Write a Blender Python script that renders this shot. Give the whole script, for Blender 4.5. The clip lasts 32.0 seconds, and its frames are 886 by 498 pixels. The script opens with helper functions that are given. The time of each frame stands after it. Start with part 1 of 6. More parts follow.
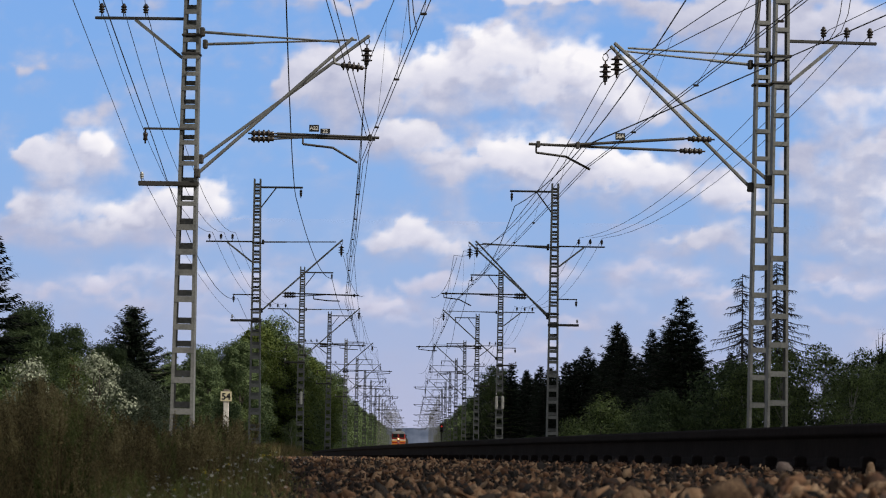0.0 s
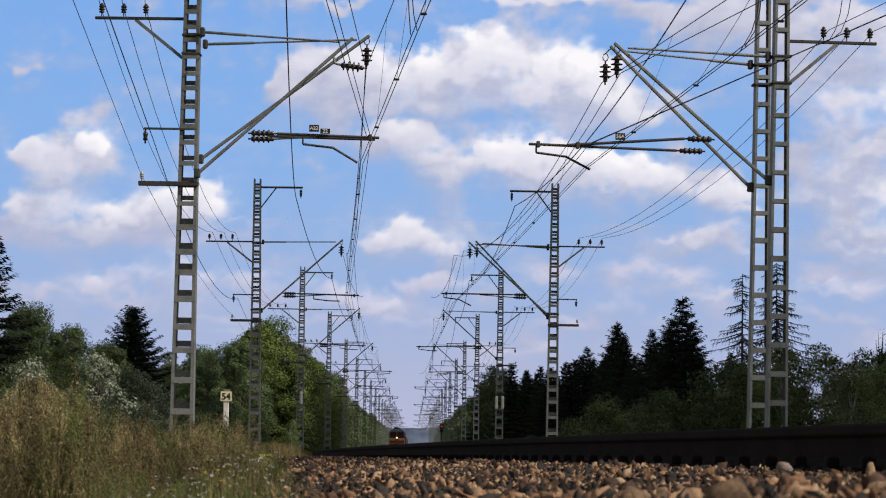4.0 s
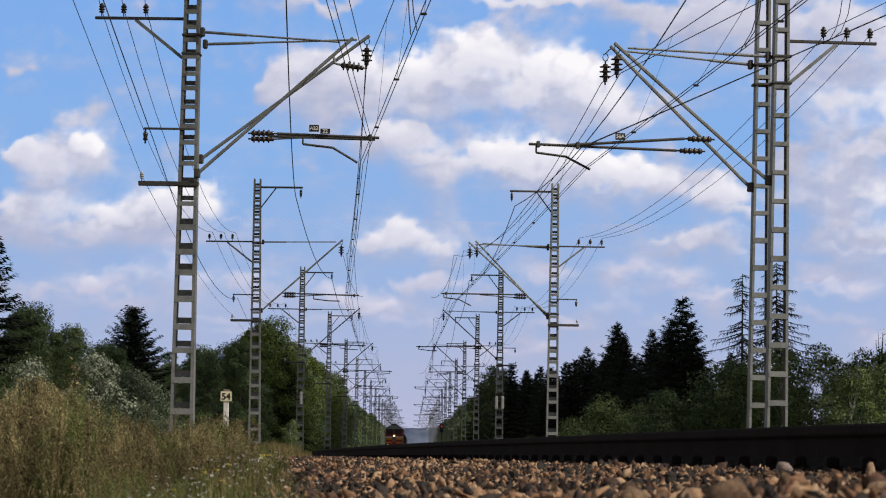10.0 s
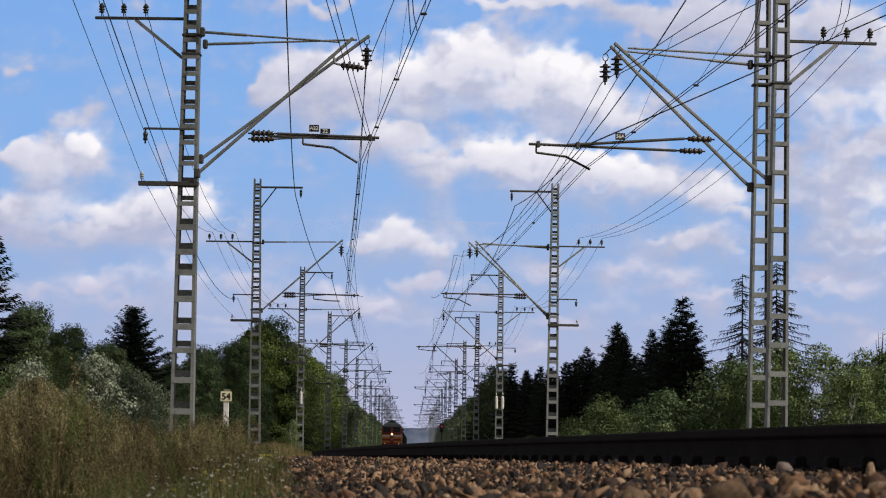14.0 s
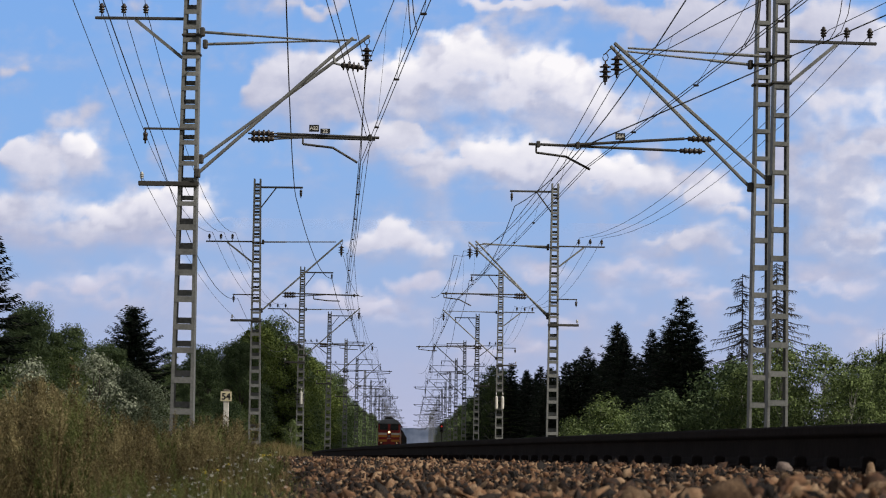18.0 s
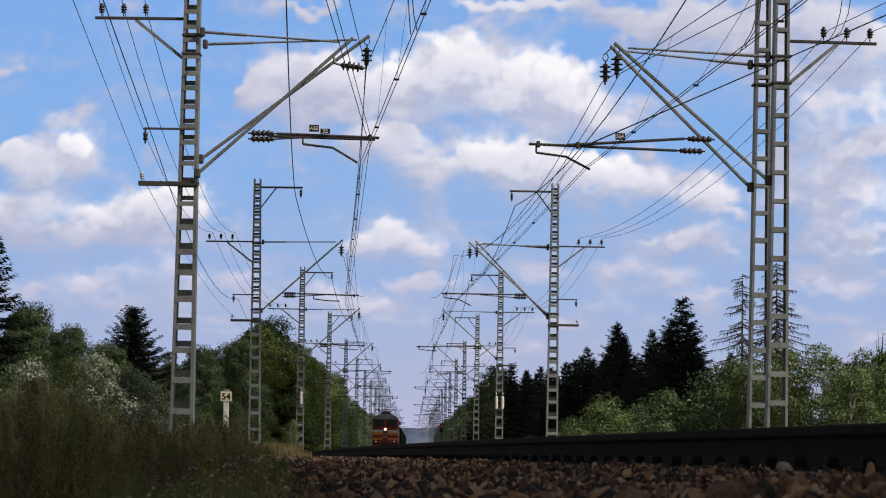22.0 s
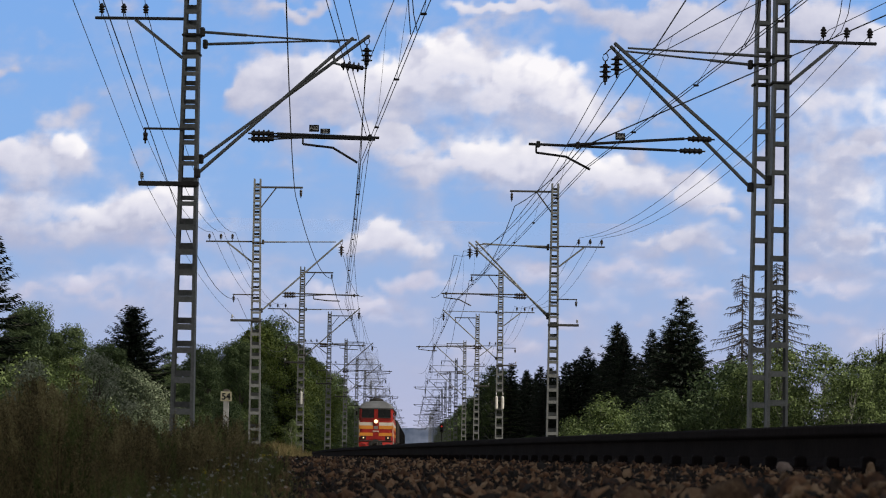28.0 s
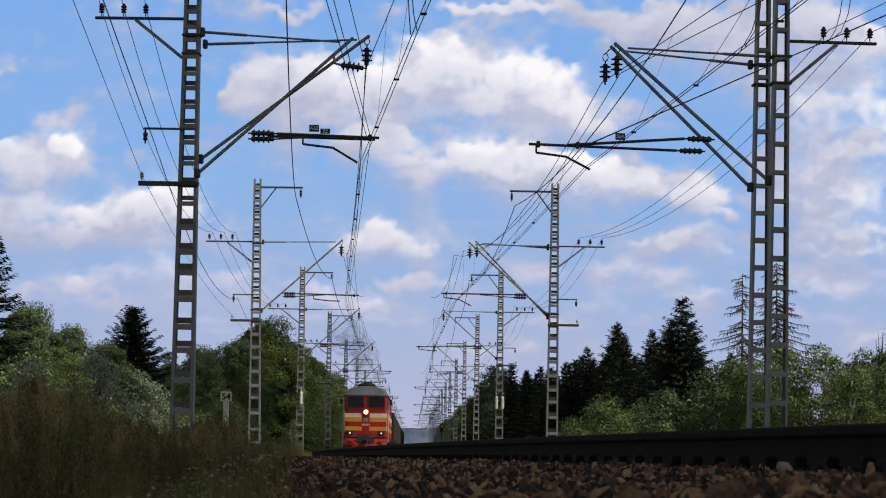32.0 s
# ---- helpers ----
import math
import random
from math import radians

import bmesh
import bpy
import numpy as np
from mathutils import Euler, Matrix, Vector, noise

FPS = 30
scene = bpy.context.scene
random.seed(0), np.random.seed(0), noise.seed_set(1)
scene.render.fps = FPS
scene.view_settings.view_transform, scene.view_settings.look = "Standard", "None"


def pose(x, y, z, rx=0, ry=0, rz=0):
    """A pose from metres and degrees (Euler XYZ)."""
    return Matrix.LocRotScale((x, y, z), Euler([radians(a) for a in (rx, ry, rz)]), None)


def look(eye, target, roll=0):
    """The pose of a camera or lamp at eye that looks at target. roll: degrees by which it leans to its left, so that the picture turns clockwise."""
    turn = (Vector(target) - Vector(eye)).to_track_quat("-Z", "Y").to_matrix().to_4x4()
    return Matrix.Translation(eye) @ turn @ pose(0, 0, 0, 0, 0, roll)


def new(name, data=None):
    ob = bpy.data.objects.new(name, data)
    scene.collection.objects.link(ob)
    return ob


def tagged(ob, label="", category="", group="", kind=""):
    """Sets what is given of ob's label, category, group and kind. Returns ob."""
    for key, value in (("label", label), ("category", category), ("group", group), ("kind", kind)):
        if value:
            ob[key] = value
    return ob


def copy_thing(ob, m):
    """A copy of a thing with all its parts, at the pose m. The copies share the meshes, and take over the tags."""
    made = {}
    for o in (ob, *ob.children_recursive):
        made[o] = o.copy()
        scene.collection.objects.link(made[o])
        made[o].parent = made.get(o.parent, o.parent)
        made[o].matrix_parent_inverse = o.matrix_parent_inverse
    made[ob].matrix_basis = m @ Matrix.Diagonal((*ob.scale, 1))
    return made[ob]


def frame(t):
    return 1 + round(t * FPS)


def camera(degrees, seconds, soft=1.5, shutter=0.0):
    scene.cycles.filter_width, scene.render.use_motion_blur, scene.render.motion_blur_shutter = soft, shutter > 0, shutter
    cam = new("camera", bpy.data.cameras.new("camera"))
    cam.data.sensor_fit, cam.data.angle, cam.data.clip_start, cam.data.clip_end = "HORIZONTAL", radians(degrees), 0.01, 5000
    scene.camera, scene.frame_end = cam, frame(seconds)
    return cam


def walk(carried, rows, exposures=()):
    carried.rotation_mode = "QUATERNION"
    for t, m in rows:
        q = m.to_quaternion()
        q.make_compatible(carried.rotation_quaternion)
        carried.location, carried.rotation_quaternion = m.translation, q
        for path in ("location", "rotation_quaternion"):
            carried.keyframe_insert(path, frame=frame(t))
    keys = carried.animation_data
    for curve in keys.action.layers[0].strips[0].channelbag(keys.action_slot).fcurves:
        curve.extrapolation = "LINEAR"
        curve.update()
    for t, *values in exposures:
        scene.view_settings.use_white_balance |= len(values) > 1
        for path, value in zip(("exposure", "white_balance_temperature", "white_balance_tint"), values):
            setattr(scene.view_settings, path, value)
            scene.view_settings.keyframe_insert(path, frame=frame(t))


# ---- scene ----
# ---- camera: held still, low beside the ballast, long lens ----
cam = camera(18.55, 32.0, soft=1.1)
EYE = Vector((0, 0, 0))
STILL = look(EYE, EYE + Vector((math.sin(radians(0.568)), math.cos(radians(0.568)), math.tan(radians(4.227)))) * 100, 0.85)
walk(cam, [(0.0, STILL), (32.0, STILL)])
cam.data.dof.use_dof = True
cam.data.dof.focus_distance = 80.0
cam.data.dof.aperture_fstop = 19.0

# ---- light: half-clouded summer noon, sun behind the right shoulder ----
SUN_WAY = Vector((0.62, -0.40, 0.675)).normalized()
world = bpy.data.worlds.new("sky")
scene.world = world
world.use_nodes = True
wn = world.node_tree.nodes
sky = wn.new("ShaderNodeTexSky")
sky.sky_type = "NISHITA"
sky.sun_disc = False
sky.sun_elevation = math.asin(SUN_WAY.z)
sky.sun_rotation = math.atan2(SUN_WAY.x, SUN_WAY.y)
sky.dust_density = 0.6
wn["Background"].inputs["Strength"].default_value = 0.05
paler = wn.new("ShaderNodeHueSaturation")  # half the sky is white cloud
paler.inputs["Saturation"].default_value = 0.12
world.node_tree.links.new(sky.outputs[0], paler.inputs["Color"])
world.node_tree.links.new(paler.outputs[0], wn["Background"].inputs["Color"])
sun = new("sun", bpy.data.lights.new("sun", "SUN"))
sun.data.energy = 3.3
sun.data.angle = radians(0.6)
sun.data.color = (1.0, 0.92, 0.80)
sun.matrix_world = look(SUN_WAY * 100, (0, 0, 0))
scene.view_settings.exposure = 0.0


# ---- plan of the line ----
def bend(d):
    """Sideways shift of the line: straight far off, curving to the right near the eye."""
    return 3.95e-4 * max(131.0 - d, 0.0) ** 2


def rail_z(d):
    """Height of the outer rail's top against the eye."""
    return -0.8 + 0.94 * math.exp(-((max(d, 0.0) / 160.0) ** 1.5))


def cant(d):
    return 0.10 * min(max((131.0 - d) / 100.0, 0.0), 1.0)


LEFT_AXIS, RIGHT_AXIS = -3.2, 1.3


def track_x(d, axis):
    return axis + bend(d)


def bed_z(d, u):
    """Top of the ballast at u metres right of the left track's axis."""
    side = max(0.012, 0.050 - 0.0013 * d)
    z = rail_z(d) - 0.17 - 0.02 * max(0.0, 1 - d / 40.0)
    if u < -1.1:
        z -= side * (-1.1 - u)
        # a heap of loose stones close to the eye
        z += 0.058 * math.exp(-(((d - 4.2) / 1.4) ** 2)) * min(max((u + 3.05) / 0.5, 0.0), 1.0) * min(max((-1.2 - u) / 0.6, 0.0), 1.0)
    elif u > 0.7:
        z -= 0.1
    return z


# ---- mesh tools ----
class Geo:
    def __init__(self):
        self.v, self.f = [], []

    def add(self, verts, faces):
        n = len(self.v)
        self.v.extend(tuple(p) for p in verts)
        self.f.extend(tuple(i + n for i in face) for face in faces)
        return self

    def box(self, c, s, turn=None, chamfer=0.0):
        hx, hy, hz = s[0] / 2, s[1] / 2, s[2] / 2
        c = Vector(c)
        if chamfer <= 0:
            pts = [Vector((x * hx, y * hy, z * hz)) for z in (-1, 1) for x, y in ((-1, -1), (1, -1), (1, 1), (-1, 1))]
            faces = [(3, 2, 1, 0), (4, 5, 6, 7), (0, 1, 5, 4), (1, 2, 6, 5), (2, 3, 7, 6), (3, 0, 4, 7)]
        else:
            k = min(chamfer, hx * 0.9, hy * 0.9, hz * 0.9)
            pts = []
            for z, inset in ((-hz, k), (-hz + k, 0), (hz - k, 0), (hz, k)):
                a, b = hx - inset, hy - inset
                pts += [Vector((x, y, z)) for x, y in ((-a + k, -b), (a - k, -b), (a, -b + k), (a, b - k), (a - k, b), (-a + k, b), (-a, b - k), (-a, -b + k))]
            faces = [tuple(range(7, -1, -1)), tuple(range(24, 32))]
            for r in range(3):
                faces += [(r * 8 + i, r * 8 + (i + 1) % 8, r * 8 + 8 + (i + 1) % 8, r * 8 + 8 + i) for i in range(8)]
        if turn is not None:
            pts = [turn @ p for p in pts]
        return self.add([c + p for p in pts], faces)

    def beam(self, p, q, w, h, chamfer=0.0):
        p, q = Vector(p), Vector(q)
        turn = (q - p).to_track_quat("Y", "Z").to_matrix()
        return self.box((p + q) / 2, (w, (q - p).length, h), turn, chamfer)

    def tube(self, p, q, r, n=8, r2=None):
        p, q = Vector(p), Vector(q)
        turn = (q - p).to_track_quat("Z", "Y").to_matrix()
        r2 = r if r2 is None else r2
        pts = []
        for c, rad in ((p, r), (q, r2)):
            pts += [c + turn @ Vector((rad * math.cos(2 * math.pi * i / n), rad * math.sin(2 * math.pi * i / n), 0)) for i in range(n)]
        faces = [(i, (i + 1) % n, n + (i + 1) % n, n + i) for i in range(n)] + [tuple(range(n - 1, -1, -1)), tuple(range(n, 2 * n))]
        return self.add(pts, faces)

    def lathe(self, o, axis, profile, n=10):
        o = Vector(o)
        turn = Vector(axis).to_track_quat("Z", "Y").to_matrix()
        pts, faces = [], []
        for r, z in profile:
            pts += [o + turn @ Vector((r * math.cos(2 * math.pi * i / n), r * math.sin(2 * math.pi * i / n), z)) for i in range(n)]
        for k in range(len(profile) - 1):
            faces += [(k * n + i, k * n + (i + 1) % n, k * n + n + (i + 1) % n, k * n + n + i) for i in range(n)]
        m = (len(profile) - 1) * n
        faces += [tuple(range(n - 1, -1, -1)), tuple(range(m, m + n))]
        return self.add(pts, faces)

    def line(self, pts, r, n=5):
        """A wire along points, as one swept tube."""
        pts = [Vector(p) for p in pts]
        out, faces = [], []
        for i, p in enumerate(pts):
            way = (pts[min(i + 1, len(pts) - 1)] - pts[max(i - 1, 0)]).normalized()
            a = way.orthogonal().normalized() if abs(way.z) > 0.9 else way.cross(Vector((0, 0, 1))).normalized()
            b = way.cross(a)
            out += [p + (a * math.cos(2 * math.pi * j / n) + b * math.sin(2 * math.pi * j / n)) * r for j in range(n)]
        for i in range(len(pts) - 1):
            faces += [(i * n + j, i * n + (j + 1) % n, i * n + n + (j + 1) % n, i * n + n + j) for j in range(n)]
        return self.add(out, faces)

    def sweep(self, rows, close=True):
        """Skin a row of equal cross-sections."""
        n = len(rows[0])
        faces = []
        for i in range(len(rows) - 1):
            for j in range(n if close else n - 1):
                faces.append((i * n + j, i * n + (j + 1) % n, i * n + n + (j + 1) % n, i * n + n + j))
        return self.add([p for row in rows for p in row], faces)

    def mesh(self, name, smooth=False):
        me = bpy.data.meshes.new(name)
        me.from_pydata(self.v, [], self.f)
        if smooth:
            me.polygons.foreach_set("use_smooth", [True] * len(me.polygons))
        me.update()
        return me


def part(name, geo, material, parent=None, label="", smooth=False):
    me = geo.mesh(name, smooth) if isinstance(geo, Geo) else geo
    if material is not None and not me.materials:
        me.materials.append(material)
    ob = new(name, me)
    if parent is not None:
        ob.parent = parent
    if label:
        tagged(ob, label)
    return ob


def shared(name, me, parent, m):
    """One more piece on a mesh that already exists."""
    ob = new(name, me)
    ob.parent = parent
    ob.matrix_basis = m
    return ob


def thing(name, label, category, group="", m=None, kind=""):
    ob = new(name)
    ob.empty_display_size = 0.2
    if m is not None:
        ob.matrix_basis = m
    return tagged(ob, label, category, group, kind)


# ---- materials ----
def surface(name, low, high, rough=0.7, metal=0.0, grain=40.0, stain=2.0, bump=0.3, spots=None, per_object=0.0, per_island=0.0, extra=None, reach=0.01, spec=0.5, top=0.78):
    """A worn surface: fine grain and broad stains between two colours, with fine relief."""
    m = bpy.data.materials.new(name)
    m.use_nodes = True
    n, l = m.node_tree.nodes, m.node_tree.links
    b = n["Principled BSDF"]
    co = n.new("ShaderNodeTexCoord")
    fine, broad = n.new("ShaderNodeTexNoise"), n.new("ShaderNodeTexNoise")
    fine.inputs["Scale"].default_value, fine.inputs["Detail"].default_value = grain, 5.0
    broad.inputs["Scale"].default_value, broad.inputs["Detail"].default_value = stain, 4.0
    for t in (fine, broad):
        l.new(co.outputs["Object"], t.inputs["Vector"])
    mix = n.new("ShaderNodeMath")
    mix.operation = "MULTIPLY_ADD"
    l.new(fine.outputs["Fac"], mix.inputs[0])
    mix.inputs[1].default_value = 0.6
    half = n.new("ShaderNodeMath")
    half.operation = "MULTIPLY_ADD"
    l.new(broad.outputs["Fac"], half.inputs[0])
    half.inputs[1].default_value, half.inputs[2].default_value = 1.0, -0.3
    l.new(half.outputs[0], mix.inputs[2])
    last = mix.outputs[0]
    for amount, socket in ((per_object, "object"), (per_island, "island")):
        if amount > 0:
            node = n.new("ShaderNodeObjectInfo" if socket == "object" else "ShaderNodeNewGeometry")
            shift = n.new("ShaderNodeMath")
            shift.operation = "MULTIPLY_ADD"
            l.new(node.outputs["Random" if socket == "object" else "Random Per Island"], shift.inputs[0])
            shift.inputs[1].default_value, shift.inputs[2].default_value = amount, -amount / 2
            plus = n.new("ShaderNodeMath")
            l.new(last, plus.inputs[0])
            l.new(shift.outputs[0], plus.inputs[1])
            last = plus.outputs[0]
    ramp = n.new("ShaderNodeValToRGB")
    ramp.color_ramp.elements[0].position, ramp.color_ramp.elements[1].position = 0.22, top
    ramp.color_ramp.elements[0].color, ramp.color_ramp.elements[1].color = (*low, 1), (*high, 1)
    if extra:
        for at, colour in extra:
            e = ramp.color_ramp.elements.new(at)
            e.color = (*colour, 1)
    l.new(last, ramp.inputs["Fac"])
    l.new(ramp.outputs["Color"], b.inputs["Base Color"])
    b.inputs["Roughness"].default_value, b.inputs["Metallic"].default_value = rough, metal
    b.inputs["Specular IOR Level"].default_value = spec
    if bump > 0:
        relief = n.new("ShaderNodeBump")
        relief.inputs["Strength"].default_value, relief.inputs["Distance"].default_value = bump, reach
        l.new(fine.outputs["Fac"], relief.inputs["Height"])
        l.new(relief.outputs["Normal"], b.inputs["Normal"])
    return m


def leafy(name, low, high, grain=0.5, rough=0.6, passing=0.25, each=0.15, extra=None):
    """Foliage: tone varies from leaf to leaf and from limb to limb, some light passes through."""
    m = surface(name, low, high, rough, 0.0, 6.0, grain, 0.0, per_island=0.5, per_object=each, spec=0.3, extra=extra)
    n, l = m.node_tree.nodes, m.node_tree.links
    b, out = n["Principled BSDF"], n["Material Output"]
    colour = b.inputs["Base Color"].links[0].from_socket
    t = n.new("ShaderNodeBsdfTranslucent")
    l.new(colour, t.inputs["Color"])
    mix = n.new("ShaderNodeMixShader")
    mix.inputs["Fac"].default_value = passing
    l.new(b.outputs[0], mix.inputs[1])
    l.new(t.outputs[0], mix.inputs[2])
    l.new(mix.outputs[0], out.inputs["Surface"])
    return m


def glowing(name, colour, strength):
    m = bpy.data.materials.new(name)
    m.use_nodes = True
    b = m.node_tree.nodes["Principled BSDF"]
    b.inputs["Base Color"].default_value = (*colour, 1)
    b.inputs["Emission Color"].default_value = (*colour, 1)
    b.inputs["Emission Strength"].default_value = strength
    return m


STEEL = surface("galvanised_steel", (0.145, 0.15, 0.15), (0.33, 0.335, 0.33), 0.55, 0.35, 18.0, 1.3, 0.15)
STEEL_RUSTY = surface("weathered_steel", (0.13, 0.10, 0.08), (0.30, 0.27, 0.24), 0.7, 0.2, 22.0, 1.6, 0.2)
STEEL_DARK = surface("dark_steel", (0.045, 0.043, 0.042), (0.10, 0.095, 0.09), 0.65, 0.3, 30.0, 2.0, 0.15)
WIRE = surface("wire_bronze", (0.035, 0.032, 0.03), (0.07, 0.06, 0.055), 0.55, 0.6, 20.0, 1.0, 0.0)
PORCELAIN = surface("dark_porcelain", (0.022, 0.018, 0.017), (0.06, 0.045, 0.04), 0.3, 0.0, 30.0, 3.0, 0.0)
PORCELAIN_PALE = surface("grey_porcelain", (0.35, 0.35, 0.33), (0.55, 0.55, 0.52), 0.25, 0.0, 30.0, 3.0, 0.0)
RAIL = surface("rusty_rail", (0.011, 0.008, 0.0085), (0.028, 0.0205, 0.0215), 0.92, 0.0, 25.0, 2.2, 0.3, spec=0.15)
GRAVEL = surface("gravel_bed", (0.05, 0.038, 0.03), (0.22, 0.15, 0.10), 0.9, 0.0, 28.0, 3.0, 0.9, extra=((0.5, (0.12, 0.08, 0.055)),), reach=0.03)
STONE = surface("ballast_stone", (0.022, 0.017, 0.016), (0.46, 0.31, 0.195), 0.85, 0.0, 60.0, 9.0, 0.5, per_island=1.1, extra=((0.40, (0.050, 0.032, 0.025)), (0.58, (0.145, 0.074, 0.045)), (0.78, (0.29, 0.155, 0.082))), top=1.0)
WOOD_TIE = surface("tarred_timber", (0.035, 0.028, 0.024), (0.10, 0.08, 0.065), 0.85, 0.0, 30.0, 3.0, 0.5)
CONCRETE = surface("concrete", (0.24, 0.23, 0.21), (0.42, 0.41, 0.38), 0.9, 0.0, 40.0, 2.0, 0.3)
GRASS_GROUND = surface("meadow_soil", (0.035, 0.045, 0.018), (0.10, 0.10, 0.045), 0.95, 0.0, 1.5, 0.05, 0.8, reach=0.1)


# ---- ground: one sheet to the horizon ----
def ground_z(x, d):
    u = x - track_x(d, LEFT_AXIS)
    near = rail_z(d) - 0.5
    side = max(-u - 3.4, u - 8.3, 0.0)
    fall = min(side / 3.0, 1.0)
    fall = fall * fall * (3 - 2 * fall)
    low = -1.25 + 0.12 * noise.noise(Vector((x * 0.13, d * 0.13, 0.0)))
    return near * (1 - fall) + min(low, near - 0.1) * fall


def spread(limit, first, grow):
    out, step, at = [0.0], first, 0.0
    while at < limit:
        at += step
        step *= grow
        out.append(at)
    return out


def build_ground():
    xs = spread(3000, 0.8, 1.06)
    xs = [-v for v in xs[:0:-1]] + xs
    ds = [-v for v in spread(400, 3.0, 1.3)[:0:-1]] + spread(4700, 1.2, 1.03)
    g = Geo()
    rows = [[(x + (bend(d) if abs(x) < 60 else 0.0), d, ground_z(x + (bend(d) if abs(x) < 60 else 0.0), d)) for x in xs] for d in ds]
    g.sweep(rows, close=False)
    tagged(part("ground", g, GRASS_GROUND, smooth=True), "rough grassy meadow ground beside the railway", "ground", kind="structure")


build_ground()


def stations(lo, hi, fine, coarse):
    out, d = [], lo
    while d < hi:
        out.append(d)
        d += fine if d < 150 else coarse
    out.append(hi)
    return out


def build_bed():
    g = Geo()
    us = [-5.2, -4.0, -3.5, -3.0, -2.4, -1.8, -1.3, -0.6, 0.0, 0.6, 1.3, 2.2, 3.2, 4.5, 5.8, 6.6, 7.6, 8.6]
    rows = []
    for d in stations(-12, 1500, 1.0, 12.0):
        row = []
        for u in us:
            z = bed_z(d, u)
            if u < -3.3:
                z = bed_z(d, -3.3) - (-3.3 - u) * 0.32
            if u > 6.6:
                z -= (u - 6.6) * 0.4
            row.append((track_x(d, LEFT_AXIS) + u, d, z - 0.02))
        rows.append(row)
    g.sweep(rows, close=False)
    tagged(part("ballast_bed", g, GRAVEL, smooth=True), "crushed brown and grey stone ballast under the tracks", "ballast", kind="structure")


build_bed()

RAIL_SHAPE = [(-0.075, -0.18), (0.075, -0.18), (0.075, -0.168), (0.02, -0.152), (0.009, -0.135), (0.009, -0.055), (0.034, -0.042), (0.0365, -0.035),
              (0.0365, -0.008), (0.03, 0.0), (-0.03, 0.0), (-0.0365, -0.008), (-0.0365, -0.035), (-0.034, -0.042), (-0.009, -0.055), (-0.009, -0.135), (-0.02, -0.152), (-0.075, -0.168)]


def build_track(axis, label):
    t = thing("railway_track", label, "track", "railway tracks", kind="structure")
    for side in (-0.76, 0.76):
        rows = []
        for d in stations(-10, 1500, 1.0, 15.0):
            c = track_x(d, axis) + side
            z = rail_z(d) - (cant(d) * (side + 0.76) / 1.52)
            if axis > 0:
                z -= 0.12
            rows.append([(c + u, d, z + v) for u, v in RAIL_SHAPE])
        g = Geo()
        g.sweep(rows)
        part("rail", g, RAIL, t, "rust-brown steel rail", smooth=False)
    tie = Geo().box((0, 0, 0), (2.75, 0.24, 0.16), None, 0.015).mesh("sleeper")
    tie.materials.append(WOOD_TIE)
    plate = Geo().box((0, 0, 0), (0.36, 0.18, 0.02), None, 0.004)
    for s in (-1, 1):
        plate.box((0.11 * s, 0, 0.03), (0.05, 0.09, 0.05), None, 0.008)
    plate = plate.mesh("tie_plate")
    plate.materials.append(RAIL)
    d, count = -6.0, 0
    while d < 130:
        lean = -math.atan(cant(d) / 1.52)
        z = rail_z(d) - cant(d) / 2 - (0.12 if axis > 0 else 0.0)
        m = Matrix.Translation((track_x(d, axis), d, z - 0.315)) @ Matrix.Rotation(-lean, 4, "Y")
        s = shared("sleeper", tie, t, m)
        if d < 45 and axis < 0:
            shared("tie_plate", plate, s, Matrix.Translation((-0.76, 0, 0.125)))
        d += 0.54
        count += 1
    return t


build_track(LEFT_AXIS, "railway track with rust-brown rails on dark sleepers, curving away")
build_track(RIGHT_AXIS, "second railway track with rust-brown rails on dark sleepers")


# ---- overhead line masts ----
def pin_insulator(parent, x, y, z, material=None, size=1.0):
    g = Geo()
    s = size
    g.lathe((x, y, z), (0, 0, 1), [(0.012, 0), (0.012, 0.10 * s), (0.07 * s, 0.10 * s), (0.075 * s, 0.13 * s), (0.04 * s, 0.16 * s), (0.085 * s, 0.175 * s), (0.088 * s, 0.20 * s),
                                   (0.045 * s, 0.235 * s), (0.085 * s, 0.25 * s), (0.08 * s, 0.28 * s), (0.05 * s, 0.31 * s), (0.045 * s, 0.34 * s), (0.02, 0.36 * s)], 10)
    return part("insulator", g, material or PORCELAIN, parent, "dark glazed pin insulator", smooth=True)


def disc_string(parent, p, way, count=3, material=None, r=0.125):
    p, way = Vector(p), Vector(way).normalized()
    prof = [(0.018, 0.0), (0.018, 0.06), (0.04, 0.07)]
    z = 0.07
    for i in range(count):
        prof += [(0.05, z), (0.055, z + 0.03), (r, z + 0.05), (r, z + 0.065), (0.045, z + 0.08)]
        z += 0.105
    prof += [(0.045, z), (0.05, z + 0.05), (0.018, z + 0.07), (0.018, z + 0.13)]
    part("insulator", Geo().lathe(p, way, prof, 10), material or PORCELAIN, parent, "ribbed dark insulator string", smooth=True)
    return p + way * (z + 0.13)


def lettering(parent, words, p, size, material, name="lettering"):
    cu = bpy.data.curves.new(name, "FONT")
    cu.body, cu.size, cu.align_x, cu.align_y, cu.extrude, cu.offset = words, size, "CENTER", "CENTER", 0.002, size * 0.03
    cu.materials.append(material)
    ob = new(name, cu)
    ob.parent = parent
    ob.matrix_basis = pose(*p, 90, 0, 0)
    return ob


